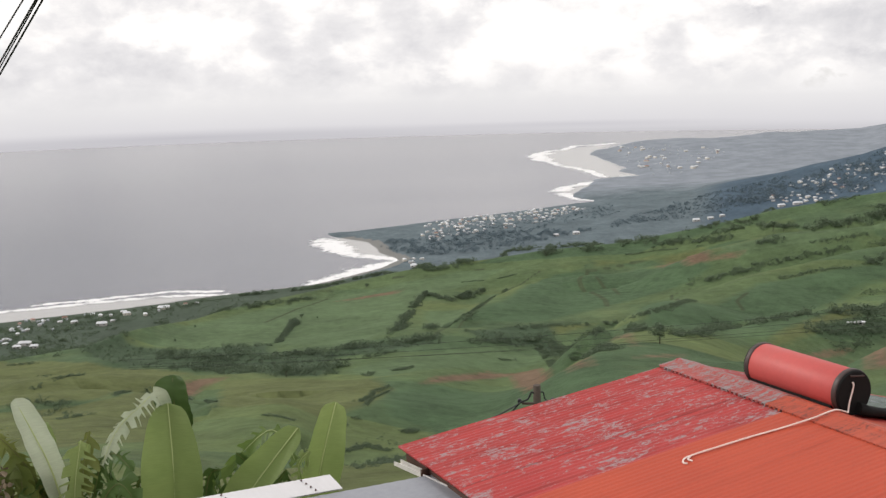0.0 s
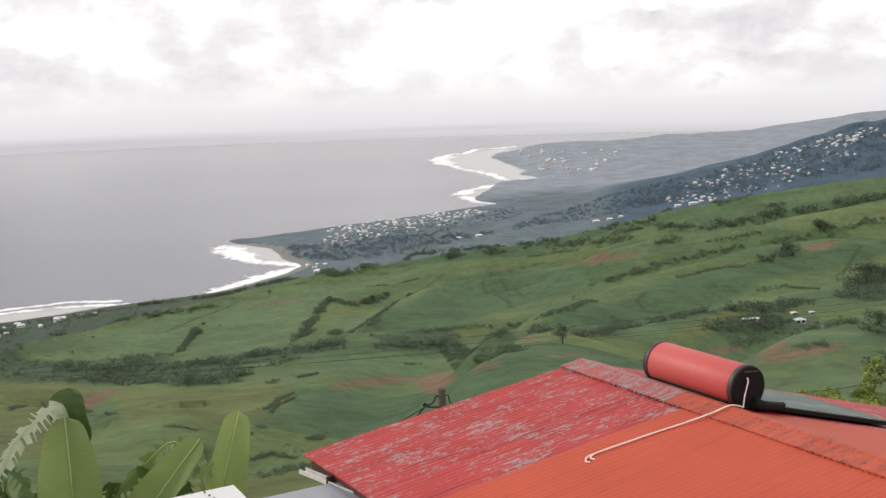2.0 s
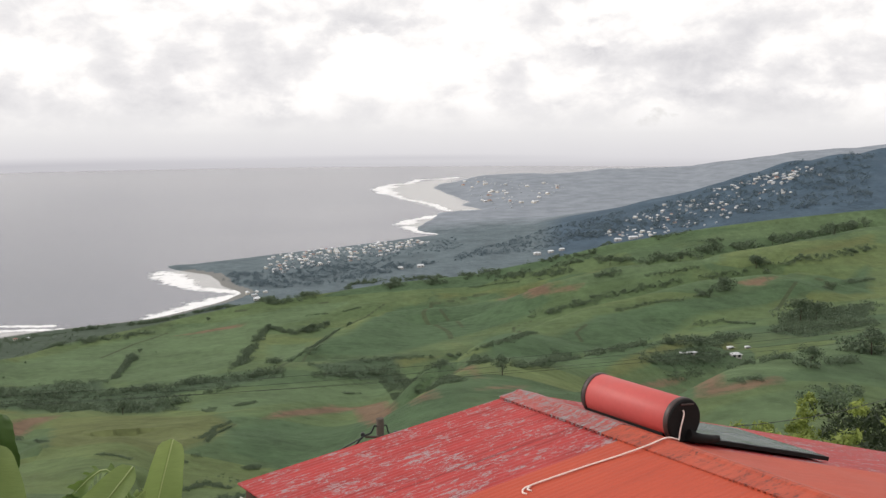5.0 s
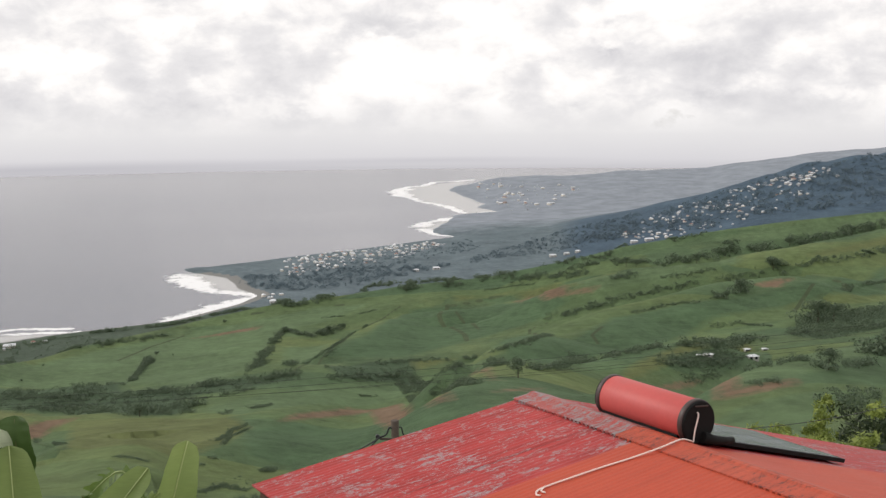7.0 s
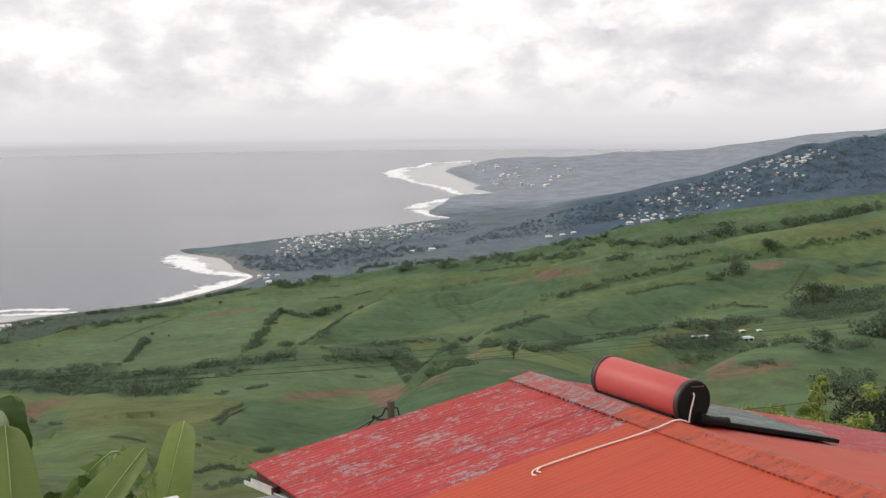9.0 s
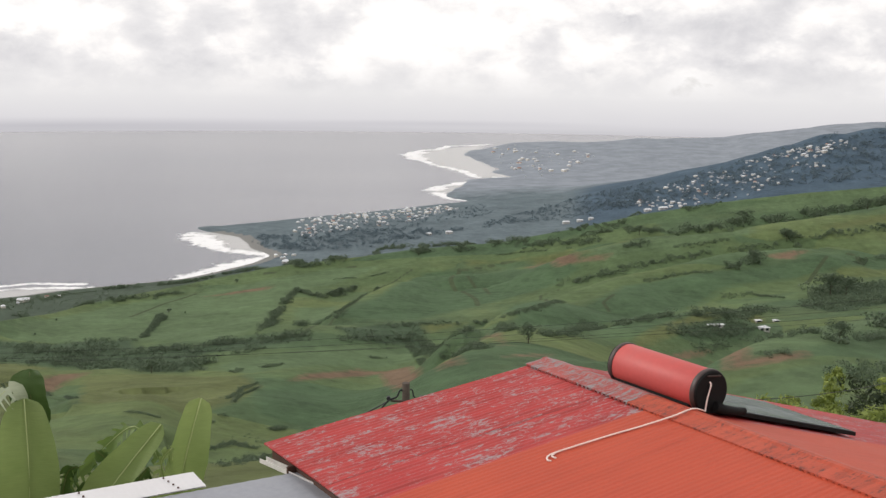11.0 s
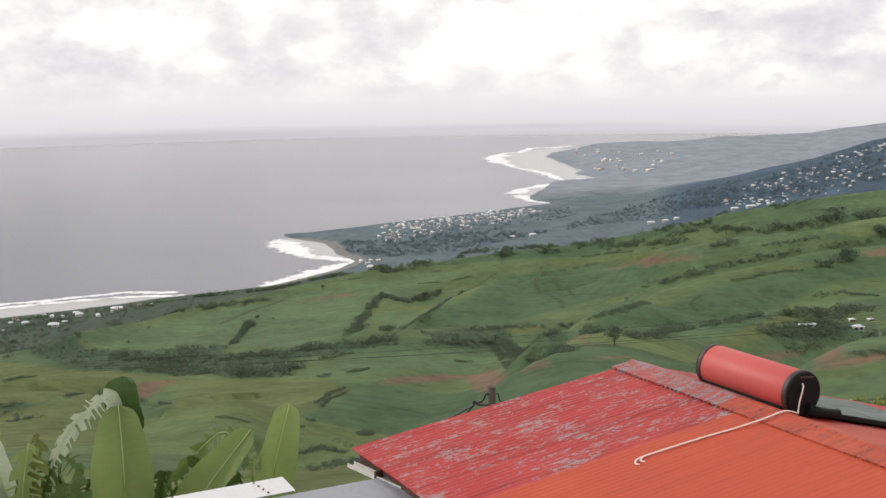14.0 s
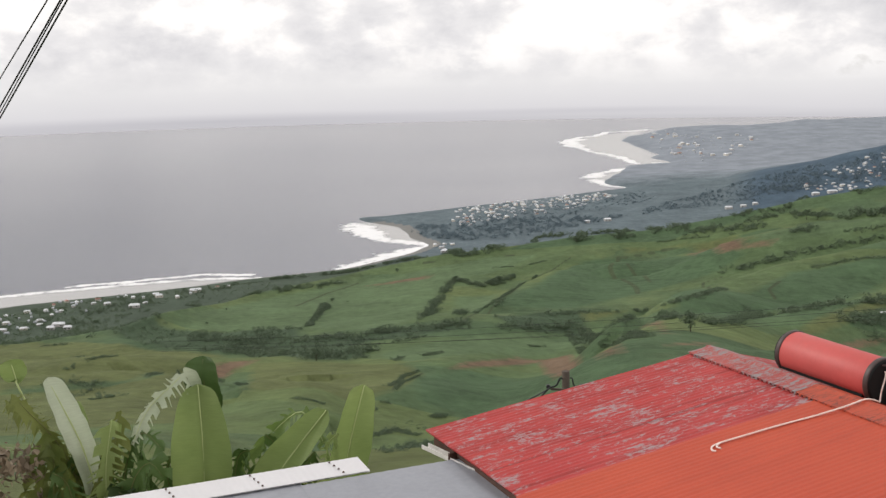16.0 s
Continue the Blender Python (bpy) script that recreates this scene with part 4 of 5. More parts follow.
def banana_plant(base, leaves, label):
    x, y = base
    g = float(land(x, y))
    plant = thing("banana_plant", pose(x, y, g), label, "banana plant", "banana plants behind the shed")
    top = EYE_Z - 5.75 - g
    part("stem", tube([(0, 0, -0.3), (0.03, 0, 0.9), (0.0, 0.02, top)], 0.13, 10, 0.55), M_STEM, plant, "brown sheathed stem")
    for k, (mat, path, width, facing, fold, tatter, hang, *stalk) in enumerate(leaves):
        pts = [(0, 0, top - 0.25)] + [(px - x, py - y, EYE_Z + pz - g) for px, py, pz in path]
        v, f, rib = leaf_along(pts, width, facing, fold, k + int(abs(x) * 7), tatter, hang, stalk[0] if stalk else 0.0)
        leaf = part("leaf", mesh_of("leaf", v, f, mat, True), mat, plant, "torn drooping leaf" if tatter else "broad upright leaf")
        part("rib", tube([c - Vector(facing).normalized() * -0.012 for c in rib[::3]], 0.008 if tatter else 0.016, 6, 0.35), M_RIB if mat in (M_BANANA, M_PALE) else M_STEM, leaf)
    return plant


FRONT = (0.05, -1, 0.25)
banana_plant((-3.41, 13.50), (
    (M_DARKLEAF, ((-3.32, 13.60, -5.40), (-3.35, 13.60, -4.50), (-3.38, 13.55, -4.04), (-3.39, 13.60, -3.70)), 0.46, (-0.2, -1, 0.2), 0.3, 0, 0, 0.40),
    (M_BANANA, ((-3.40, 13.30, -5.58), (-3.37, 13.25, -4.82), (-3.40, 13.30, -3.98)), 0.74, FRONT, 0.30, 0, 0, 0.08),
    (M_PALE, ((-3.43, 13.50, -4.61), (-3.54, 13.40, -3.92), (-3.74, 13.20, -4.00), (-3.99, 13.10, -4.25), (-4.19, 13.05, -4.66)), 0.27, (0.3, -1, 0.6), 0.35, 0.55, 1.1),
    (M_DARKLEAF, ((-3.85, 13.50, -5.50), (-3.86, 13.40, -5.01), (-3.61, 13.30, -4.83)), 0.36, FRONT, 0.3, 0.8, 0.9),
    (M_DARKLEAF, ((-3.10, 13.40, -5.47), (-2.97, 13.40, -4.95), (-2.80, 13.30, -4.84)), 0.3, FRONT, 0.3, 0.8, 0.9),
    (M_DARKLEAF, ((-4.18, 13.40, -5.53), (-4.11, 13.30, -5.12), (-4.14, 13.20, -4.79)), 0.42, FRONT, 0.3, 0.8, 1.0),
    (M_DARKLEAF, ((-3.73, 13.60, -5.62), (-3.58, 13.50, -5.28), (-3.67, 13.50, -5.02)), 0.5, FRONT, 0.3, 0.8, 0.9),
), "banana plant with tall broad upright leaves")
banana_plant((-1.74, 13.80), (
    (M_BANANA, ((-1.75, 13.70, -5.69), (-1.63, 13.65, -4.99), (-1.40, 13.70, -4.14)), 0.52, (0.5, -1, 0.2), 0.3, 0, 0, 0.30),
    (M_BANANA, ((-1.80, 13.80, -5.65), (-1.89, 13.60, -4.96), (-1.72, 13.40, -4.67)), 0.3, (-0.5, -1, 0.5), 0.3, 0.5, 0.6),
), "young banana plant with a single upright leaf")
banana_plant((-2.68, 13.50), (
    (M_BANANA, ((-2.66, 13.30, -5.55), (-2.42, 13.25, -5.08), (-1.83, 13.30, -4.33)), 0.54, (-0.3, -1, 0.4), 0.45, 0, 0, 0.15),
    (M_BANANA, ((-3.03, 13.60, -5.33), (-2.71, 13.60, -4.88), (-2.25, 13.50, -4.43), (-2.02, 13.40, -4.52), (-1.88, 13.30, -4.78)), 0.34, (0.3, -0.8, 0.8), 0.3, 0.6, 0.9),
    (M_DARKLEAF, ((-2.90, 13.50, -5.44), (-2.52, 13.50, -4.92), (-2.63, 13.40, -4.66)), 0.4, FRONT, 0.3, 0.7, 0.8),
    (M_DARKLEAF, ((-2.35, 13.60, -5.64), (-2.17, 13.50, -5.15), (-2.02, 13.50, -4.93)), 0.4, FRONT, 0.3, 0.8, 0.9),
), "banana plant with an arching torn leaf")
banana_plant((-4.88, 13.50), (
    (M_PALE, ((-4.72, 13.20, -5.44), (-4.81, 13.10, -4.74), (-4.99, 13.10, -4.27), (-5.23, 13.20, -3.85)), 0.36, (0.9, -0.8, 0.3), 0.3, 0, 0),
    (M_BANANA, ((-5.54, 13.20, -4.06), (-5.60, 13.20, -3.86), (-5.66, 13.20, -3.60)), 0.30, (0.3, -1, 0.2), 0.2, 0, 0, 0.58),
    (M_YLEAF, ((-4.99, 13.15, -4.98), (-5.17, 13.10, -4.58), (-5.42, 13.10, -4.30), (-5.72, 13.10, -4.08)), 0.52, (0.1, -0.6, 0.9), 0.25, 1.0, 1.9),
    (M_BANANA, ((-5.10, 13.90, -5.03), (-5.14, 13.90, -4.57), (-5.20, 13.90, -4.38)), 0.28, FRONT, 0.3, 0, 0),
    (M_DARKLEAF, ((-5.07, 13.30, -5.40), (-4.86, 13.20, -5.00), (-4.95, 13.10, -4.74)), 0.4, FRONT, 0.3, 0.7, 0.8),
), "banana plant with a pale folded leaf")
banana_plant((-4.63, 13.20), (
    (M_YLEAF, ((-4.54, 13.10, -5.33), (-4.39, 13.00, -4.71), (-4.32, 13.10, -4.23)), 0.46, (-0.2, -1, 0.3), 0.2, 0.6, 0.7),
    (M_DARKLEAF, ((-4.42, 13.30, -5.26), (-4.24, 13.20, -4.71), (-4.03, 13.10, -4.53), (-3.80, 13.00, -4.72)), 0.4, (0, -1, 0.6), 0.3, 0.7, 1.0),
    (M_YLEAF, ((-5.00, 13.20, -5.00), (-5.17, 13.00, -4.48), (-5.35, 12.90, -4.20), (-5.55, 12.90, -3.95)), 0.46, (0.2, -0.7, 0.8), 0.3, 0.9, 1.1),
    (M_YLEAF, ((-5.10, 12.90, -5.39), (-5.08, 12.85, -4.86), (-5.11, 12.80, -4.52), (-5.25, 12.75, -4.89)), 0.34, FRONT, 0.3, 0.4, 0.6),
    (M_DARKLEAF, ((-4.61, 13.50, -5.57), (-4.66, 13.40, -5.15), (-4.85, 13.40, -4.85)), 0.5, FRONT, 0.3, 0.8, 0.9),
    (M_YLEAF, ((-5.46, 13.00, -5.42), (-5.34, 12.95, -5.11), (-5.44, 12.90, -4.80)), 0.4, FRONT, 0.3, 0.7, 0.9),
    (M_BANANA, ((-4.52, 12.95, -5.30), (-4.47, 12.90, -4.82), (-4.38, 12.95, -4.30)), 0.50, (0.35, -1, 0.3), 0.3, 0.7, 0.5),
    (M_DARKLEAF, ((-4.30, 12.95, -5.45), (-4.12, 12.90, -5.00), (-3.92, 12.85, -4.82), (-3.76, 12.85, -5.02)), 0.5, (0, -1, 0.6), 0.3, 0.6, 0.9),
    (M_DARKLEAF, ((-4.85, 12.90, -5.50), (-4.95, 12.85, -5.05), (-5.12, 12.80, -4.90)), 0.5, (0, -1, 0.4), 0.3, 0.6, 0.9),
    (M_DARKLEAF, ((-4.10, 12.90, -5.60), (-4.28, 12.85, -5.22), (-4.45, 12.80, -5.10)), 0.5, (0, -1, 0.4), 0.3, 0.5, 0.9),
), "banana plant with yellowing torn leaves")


# ---- overhead cables ----
def cable(name, a, b, sag, r, label):
    pts = []
    for i in range(41):
        s = i / 40
        p = Vector(a).lerp(Vector(b), s)
        p.z -= sag * 4 * s * (1 - s)
        pts.append(p)
    ob = part(name, tube(pts, r, 6), M_CABLE)
    return tagged(ob, label, "cable", "overhead cables")


cable("overhead_cable", (-23.495, 48.000, EYE_Z + -5.711), (0.011, 9.600, EYE_Z + 5.404), 0.0, 0.017, "black overhead cable crossing the sky")
cable("overhead_cable", (-24.587, 48.000, EYE_Z + -8.665), (1.106, 9.600, EYE_Z + 7.166), 0.0, 0.021, "black overhead cable crossing the sky")
cable("overhead_cable", (-24.790, 48.000, EYE_Z + -9.319), (1.304, 9.600, EYE_Z + 7.557), 0.0, 0.015, "black overhead cable crossing the sky")
cable("overhead_cable", (-25.125, 48.000, EYE_Z + -9.851), (1.657, 9.600, EYE_Z + 7.872), 0.0, 0.021, "black overhead cable crossing the sky")
cable("service_cable", (7.92, 22.00, EYE_Z + -6.93), (20.80, 34.00, EYE_Z + -9.64), 0.3, 0.010, "thin black cable behind the red roof")
cable("power_cable", (-54.95, 190.00, EYE_Z + -49.83), (113.95, 190.00, EYE_Z + -41.93), 1.35, 0.028, "thin grey power cable strung over the cane fields")
cable("power_cable", (-55.00, 190.00, EYE_Z + -50.60), (114.02, 190.00, EYE_Z + -43.10), 1.35, 0.028, "thin grey power cable strung over the cane fields")
cable("power_cable", (-54.88, 190.00, EYE_Z + -48.87), (113.85, 190.00, EYE_Z + -40.35), 1.35, 0.028, "thin grey power cable strung over the cane fields")
cable("power_cable", (-54.97, 190.00, EYE_Z + -50.21), (114.08, 190.00, EYE_Z + -44.16), 1.35, 0.028, "thin grey power cable strung over the cane fields")


# ---- service post beyond the roof ----
PX, PY = 2.06, 25.0
gz0 = float(land(PX, PY))
post = thing("utility_pole", pose(PX, PY, gz0), "short weathered wooden utility pole with loose wires", "utility pole")
ph = EYE_Z - 7.28 - gz0
part("pole", tube([(0, 0, -0.4), (0.01, 0, ph * 0.5), (0, 0, ph)], 0.10, 10, 0.9), M_POLE, post)
part("crossarm", box(bmesh.new(), (0.75, 0.06, 0.05), (0.02, -0.08, ph - 0.42), (0, 4, 0), 0.006), M_POLE, post)
for k, dx in enumerate((-0.40, 0.36)):
    ins = part("insulator", disc_tube(0.05, -0.05, 0.05, dx, ph - 0.36, 14, 0.015), M_CABLE, post)
part("wire_loop", tube(soft_line([(-0.08, -0.1, ph - 0.16), (-0.14, -0.1, ph - 0.14), (-0.22, -0.1, ph - 0.30), (-0.40, -0.1, ph - 0.38), (-0.62, -0.1, ph - 0.62), (-0.95, -0.1, ph - 0.95)]), 0.022, 6), M_CABLE, post)
part("wire_loop", tube(soft_line([(0.08, -0.1, ph - 0.14), (0.14, -0.1, ph - 0.15), (0.20, -0.1, ph - 0.33), (0.48, -0.1, ph - 0.40)]), 0.016, 6), M_CABLE, post)
cable("service_cable", (PX - 0.4, PY - 0.1, EYE_Z - 7.66), (0.26, 22.0, EYE_Z + -7.31), 0.05, 0.016, "thin black cable running down from the pole")

# ---- shrubs beside the far slope of the roof ----
def shrub(x, y, w, h, mat, seed, label):
    g = float(land(x, y))
    root = thing("shrub", pose(x, y, g), label, "shrub", "shrubs below the house")
    rng = random.Random(seed)
    for k in range(3):
        a = rng.uniform(0, 6.28)
        part("branch", tube([(0, 0, -0.3), (0.2 * math.cos(a), 0.2 * math.sin(a), h * 0.35), (0.3 * w * math.cos(a), 0.3 * w * math.sin(a), h * 0.7)], 0.07, 6, 0.35), M_TRUNK, root)
    heaps = []
    for _ in range(30):
        s = rng.uniform(0.10, 0.2) * w
        heaps.append((rng.gauss(0, 0.24 * w), rng.gauss(0, 0.24 * w), rng.uniform(0.35 * h, h) - s, s))
    rs = np.random.RandomState(seed)
    hp = np.repeat(np.array(heaps), 90, axis=0)
    n = len(hp)
    d = rs.normal(size=(n, 3))
    d /= np.linalg.norm(d, axis=1)[:, None]
    c = hp[:, :3] + d * hp[:, 3:4] * rs.uniform(0.6, 1.1, (n, 1))
    a = rs.normal(size=(n, 3))
    a /= np.linalg.norm(a, axis=1)[:, None]
    b = np.cross(a, d)
    k = rs.uniform(0.08, 0.18, (n, 1)) * min(1.0, w / 2.4)
    q = np.stack([c - a * k, c - b * k * 0.5, c + a * k, c + b * k * 0.5], 1).reshape(-1, 3)
    part("crown", mesh_of("crown", q, [tuple(int(i) for i in r) for r in np.arange(4 * n).reshape(n, 4)], mat), mat, root)
    return root


def palm(x, y, h, reach):
    root = thing("palm", pose(x, y, float(land(x, y))), "small spiky palm standing on the grassy slope", "palm")
    part("trunk", tube([(0, 0, -0.3), (0.05, 0, h * 0.5), (0, 0, h)], 0.12, 8, 0.7), M_TRUNK, root)
    rng = random.Random(5)
    for k in range(18):
        a, e = 2 * math.pi * k / 18 + rng.uniform(-0.2, 0.2), rng.uniform(0.1, 1.25)
        d = Vector((math.cos(a) * math.cos(e), math.sin(a) * math.cos(e), math.sin(e)))
        side = Vector((-math.sin(a), math.cos(a), 0)) * 0.075 * reach
        n = side.cross(d).normalized() * 0.012
        tip = d * reach - Vector((0, 0, 0.12 * reach))
        mid = d * 0.52 * reach
        bm = bmesh.new()
        vs = [bm.verts.new(Vector((0, 0, h)) + p) for p in (-side * 0.5, mid - side, tip, mid + side, side * 0.5, mid + n)]
        for f in ((0, 1, 5), (1, 2, 5), (2, 3, 5), (3, 4, 5), (4, 0, 5)):
            bm.faces.new([vs[i] for i in f])
        part("blade", bm, M_DARKBUSH, root)
    return root


shrub(18.9, 40.0, 3.0, 5.9, M_BUSH, 1, "dense leafy green shrub below the red roof")
shrub(19.5, 38.0, 3.0, 5.9, M_BUSH, 2, "dense leafy green shrub below the red roof")
shrub(18.7, 34.0, 2.8, 5.5, M_BUSH, 3, "dense leafy green shrub below the red roof")
shrub(17.2, 30.0, 2.4, 5.0, M_DARKBUSH, 4, "dark green shrub below the red roof")
shrub(24.5, 46.0, 3.4, 7.4, M_DARKBUSH, 5, "dark green shrub below the red roof")
shrub(27.8, 50.0, 4.0, 7.4, M_DARKBUSH, 6, "dark green shrub below the red roof")
shrub(17.2, 33.0, 2.6, 5.3, M_BUSH, 7, "dense leafy green shrub below the red roof")
shrub(18.7, 42.0, 2.0, 6.0, M_BUSH, 8, "dense leafy green shrub below the red roof")
shrub(21.4, 36.0, 3.3, 6.1, M_BUSH, 9, "dense leafy green shrub below the red roof")
shrub(29.7, 60.0, 2.5, 8.6, M_BUSH, 10, "dense leafy green shrub below the red roof")
shrub(21.1, 48.0, 2.6, 6.9, M_BUSH, 11, "dense leafy green shrub below the red roof")
shrub(28.0, 48.0, 3.6, 8.0, M_DARKBUSH, 12, "dark green shrub below the red roof")
shrub(-5.59, 12.6, 1.25, 4.33, M_DRY, 31, "dry brown flowering bush beside banana leaves")
shrub(-1.9, 20.0, 1.5, 3.6, M_BUSH, 50, "yellow-green shrub beyond the low metal roof")
shrub(-2.3, 19.0, 1.3, 3.5, M_BUSH, 51, "yellow-green shrub beyond the low metal roof")
shrub(-1.8, 24.0, 1.6, 3.3, M_BUSH, 52, "yellow-green shrub beyond the low metal roof")
shrub(-1.4, 27.0, 1.4, 3.4, M_BUSH, 53, "yellow-green shrub beyond the low metal roof")
shrub(-3.2, 30.0, 1.5, 3.7, M_BUSH, 54, "yellow-green shrub beyond the low metal roof")
shrub(-3.1, 22.0, 1.2, 3.5, M_BUSH, 55, "yellow-green shrub beyond the low metal roof")
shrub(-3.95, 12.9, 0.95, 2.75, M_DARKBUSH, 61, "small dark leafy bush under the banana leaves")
shrub(-4.35, 12.75, 0.7, 2.5, M_BUSH, 62, "small bright green bush under the banana leaves")
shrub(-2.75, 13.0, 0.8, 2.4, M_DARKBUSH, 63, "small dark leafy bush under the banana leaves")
palm(-24.1, 266.8, 1.47, 3.60)


# ---- trees, woods and far houses ----
def clump_soup(places, leaf_per, spread, leaf, seed):
    """Leaf cards round many centres: arrays of corners and faces. places: rows of x, y, z, size."""
    rng = np.random.RandomState(seed)
    n = len(places) * leaf_per
    p = np.repeat(np.asarray(places, float), leaf_per, axis=0)
    d = rng.normal(size=(n, 3))
    d /= np.linalg.norm(d, axis=1)[:, None]
    r = rng.uniform(0.45, 1.0, (n, 1)) ** 0.6
    c = p[:, :3] + d * r * p[:, 3:4] * np.array([spread, spread, 0.8])
    nrm = d + rng.normal(scale=0.45, size=(n, 3))
    nrm /= np.linalg.norm(nrm, axis=1)[:, None]
    a = np.cross(nrm, rng.normal(size=(n, 3)))
    a /= np.linalg.norm(a, axis=1)[:, None]
    b = np.cross(nrm, a)
    k = leaf * p[:, 3:4] * rng.uniform(0.6, 1.3, (n, 1))
    q = np.stack([c - a * k, c - b * k * 0.6, c + a * k, c + b * k * 0.6], 1).reshape(-1, 3)
    return q, np.arange(4 * n).reshape(n, 4)


def leafy(name, places, mat, leaf_per=26, spread=1.0, leaf=0.34, seed=1):
    q, f = clump_soup(places, leaf_per, spread, leaf, seed)
    ob = big_sheet(name, q, f, mat, {})
    ob.data.polygons.foreach_set("use_smooth", np.zeros(len(f), bool))
    return ob


belt_count = 0


def grown(xs, ys, hs, seed):
    """Heaps of foliage for plants of heights hs that stand at xs, ys."""
    rng = np.random.RandomState(seed)
    z = land(xs, ys)
    rows = []
    for x, y, g, h in zip(xs, ys, z, hs):
        for _ in range(2 if h < 4 else 3):
            s = h * rng.uniform(0.26, 0.42)
            rows.append((x + rng.normal(0, 0.28 * h), y + rng.normal(0, 0.28 * h), g + max(0.35 * s, h * rng.uniform(0.2, 0.95) - s), s))
    return rows


def tree_belt(line, height, width):
    global belt_count
    belt_count += 1
    rng = np.random.RandomState(100 + belt_count)
    xs, ys, hs = [], [], []
    for (ax, ay), (bx, by) in zip(line, line[1:]):
        n = max(2, int(math.hypot(bx - ax, by - ay) / (0.20 * height)))
        for s in rng.uniform(0, 1, n):
            if wave(np.array(ax + (bx - ax) * s) / 40.0, np.array(ay + (by - ay) * s) / 40.0, 40 + belt_count) < -0.7:
                continue
            xs.append(ax + (bx - ax) * s + rng.normal(0, 0.5 * width))
            ys.append(ay + (by - ay) * s + rng.normal(0, 0.8 * width))
            hs.append(height * rng.uniform(0.4, 1.1))
    if xs:
        ob = leafy("tree_belt", grown(np.array(xs), np.array(ys), hs, belt_count), M_WOOD, 36, 1.35, 0.25, belt_count)
        tagged(ob, "dark green belt of trees and scrub between cane fields", "trees", kind="stuff")


def thicket(outline, height, count, mat=None):
    global belt_count
    belt_count += 1
    rng = np.random.RandomState(300 + belt_count)
    x0, x1 = min(p[0] for p in outline), max(p[0] for p in outline)
    y0, y1 = min(p[1] for p in outline), max(p[1] for p in outline)
    x, y = rng.uniform(x0, x1, count * 6), rng.uniform(y0, y1, count * 6)
    ok = inside(x, y, outline) & (wave(x / 60.0, y / 90.0, belt_count) > -0.7)
    x, y = x[ok][:count], y[ok][:count]
    ob = leafy("thicket", grown(x, y, height * rng.uniform(0.3, 1.1, len(x)), belt_count), mat or M_WOOD, 18 if mat else 30, 1.35, 0.30 if mat else 0.26, belt_count)
    tagged(ob, "dense dark green scrub and trees in a gully", "scrub", kind="stuff")


tree_belt(((-204, 540), (-193, 567), (-187, 567)), 2, 2)
tree_belt(((-130, 549), (-87, 424)), 1.6, 1.5)
tree_belt(((-194, 473), (-183, 483), (-167, 482)), 2.2, 3)
tree_belt(((-147, 415), (-141, 430)), 2, 2.5)
tree_belt(((-150, 493), (-152, 558)), 1.8, 2)
tree_belt(((-302, 757), (-286, 763)), 2.5, 3)
tree_belt(((-36, 454), (-33, 510), (-27, 526)), 1.5, 1.5)
tree_belt(((-34, 351), (-28, 370), (-19, 359)), 1.8, 2)
tree_belt(((-13, 166), (-10, 198), (-10, 350)), 1.5, 2)
tree_belt(((-15, 412), (-12, 419)), 2.2, 1.5)
tree_belt(((-65, 387), (-53, 376)), 1.2, 1)
tree_belt(((-64, 658), (-44, 661), (-31, 679)), 3, 3)
tree_belt(((-45, 586), (-40, 595)), 2, 2)
tree_belt(((269, 712), (291, 716), (301, 685)), 2.5, 3)
tree_belt(((160, 454), (182, 472)), 2, 2)
tree_belt(((117, 276), (131, 283), (142, 291)), 2.5, 2.5)
tree_belt(((104, 248), (111, 248)), 2, 2)
tree_belt(((141, 272), (154, 286)), 2.5, 2)
tree_belt(((123, 414), (142, 436)), 2, 2)
tree_belt(((407, 804), (473, 876), (496, 894)), 3, 3)
tree_belt(((322, 998), (347, 992), (379, 991)), 3, 3)
tree_belt(((204, 1244), (235, 1237), (258, 1225)), 2, 2)
tree_belt(((18, 1183), (54, 1180), (78, 1193)), 2, 2)
tree_belt(((-331, 1442), (-280, 1468)), 1.6, 2)
tree_belt(((64, 755), (61, 521), (48, 315)), 2.5, 3)
tree_belt(((23, 678), (44, 686)), 2, 2)
tree_belt(((-28, 594), (-17, 610)), 2.5, 2.5)
tree_belt(((-339, 1310), (-218, 1109), (-186, 1143), (-140, 1179)), 5, 5)
tree_belt(((-276, 1483), (-213, 1489), (-179, 1510), (-140, 1569), (-80, 1624)), 7, 5)
tree_belt(((-80, 1620), (-19, 1266), (20, 1276), (99, 1764), (154, 1786)), 8, 8)
tree_belt(((154, 1776), (246, 1784), (211, 1289), (246, 1277)), 8, 8)
tree_belt(((-138, 899), (-138, 957), (-139, 1002)), 4, 3)
tree_belt(((-140, 996), (-138, 1032)), 7, 4)
tree_belt(((-35, 755), (-37, 956), (-31, 1024), (-25, 1086), (-18, 1124)), 5, 5)
tree_belt(((-18, 1116), (5, 1080), (25, 1115), (41, 1135)), 5, 5)
tree_belt(((16, 1090), (28, 1116)), 6, 5)
tree_belt(((8, 856), (22, 876), (38, 951), (63, 1131)), 2.5, 2)
tree_belt(((-12, 766), (4, 864), (19, 854)), 5, 5)
tree_belt(((-65, 707), (-37, 718), (-12, 720), (-4, 727)), 6, 6)
tree_belt(((-98, 641), (-86, 611), (-68, 607), (-62, 626)), 6, 7)
tree_belt(((-198, 760), (-157, 735), (-118, 716), (-70, 688)), 5, 7)
tree_belt(((-173, 714), (-146, 699), (-110, 646)), 5, 6)
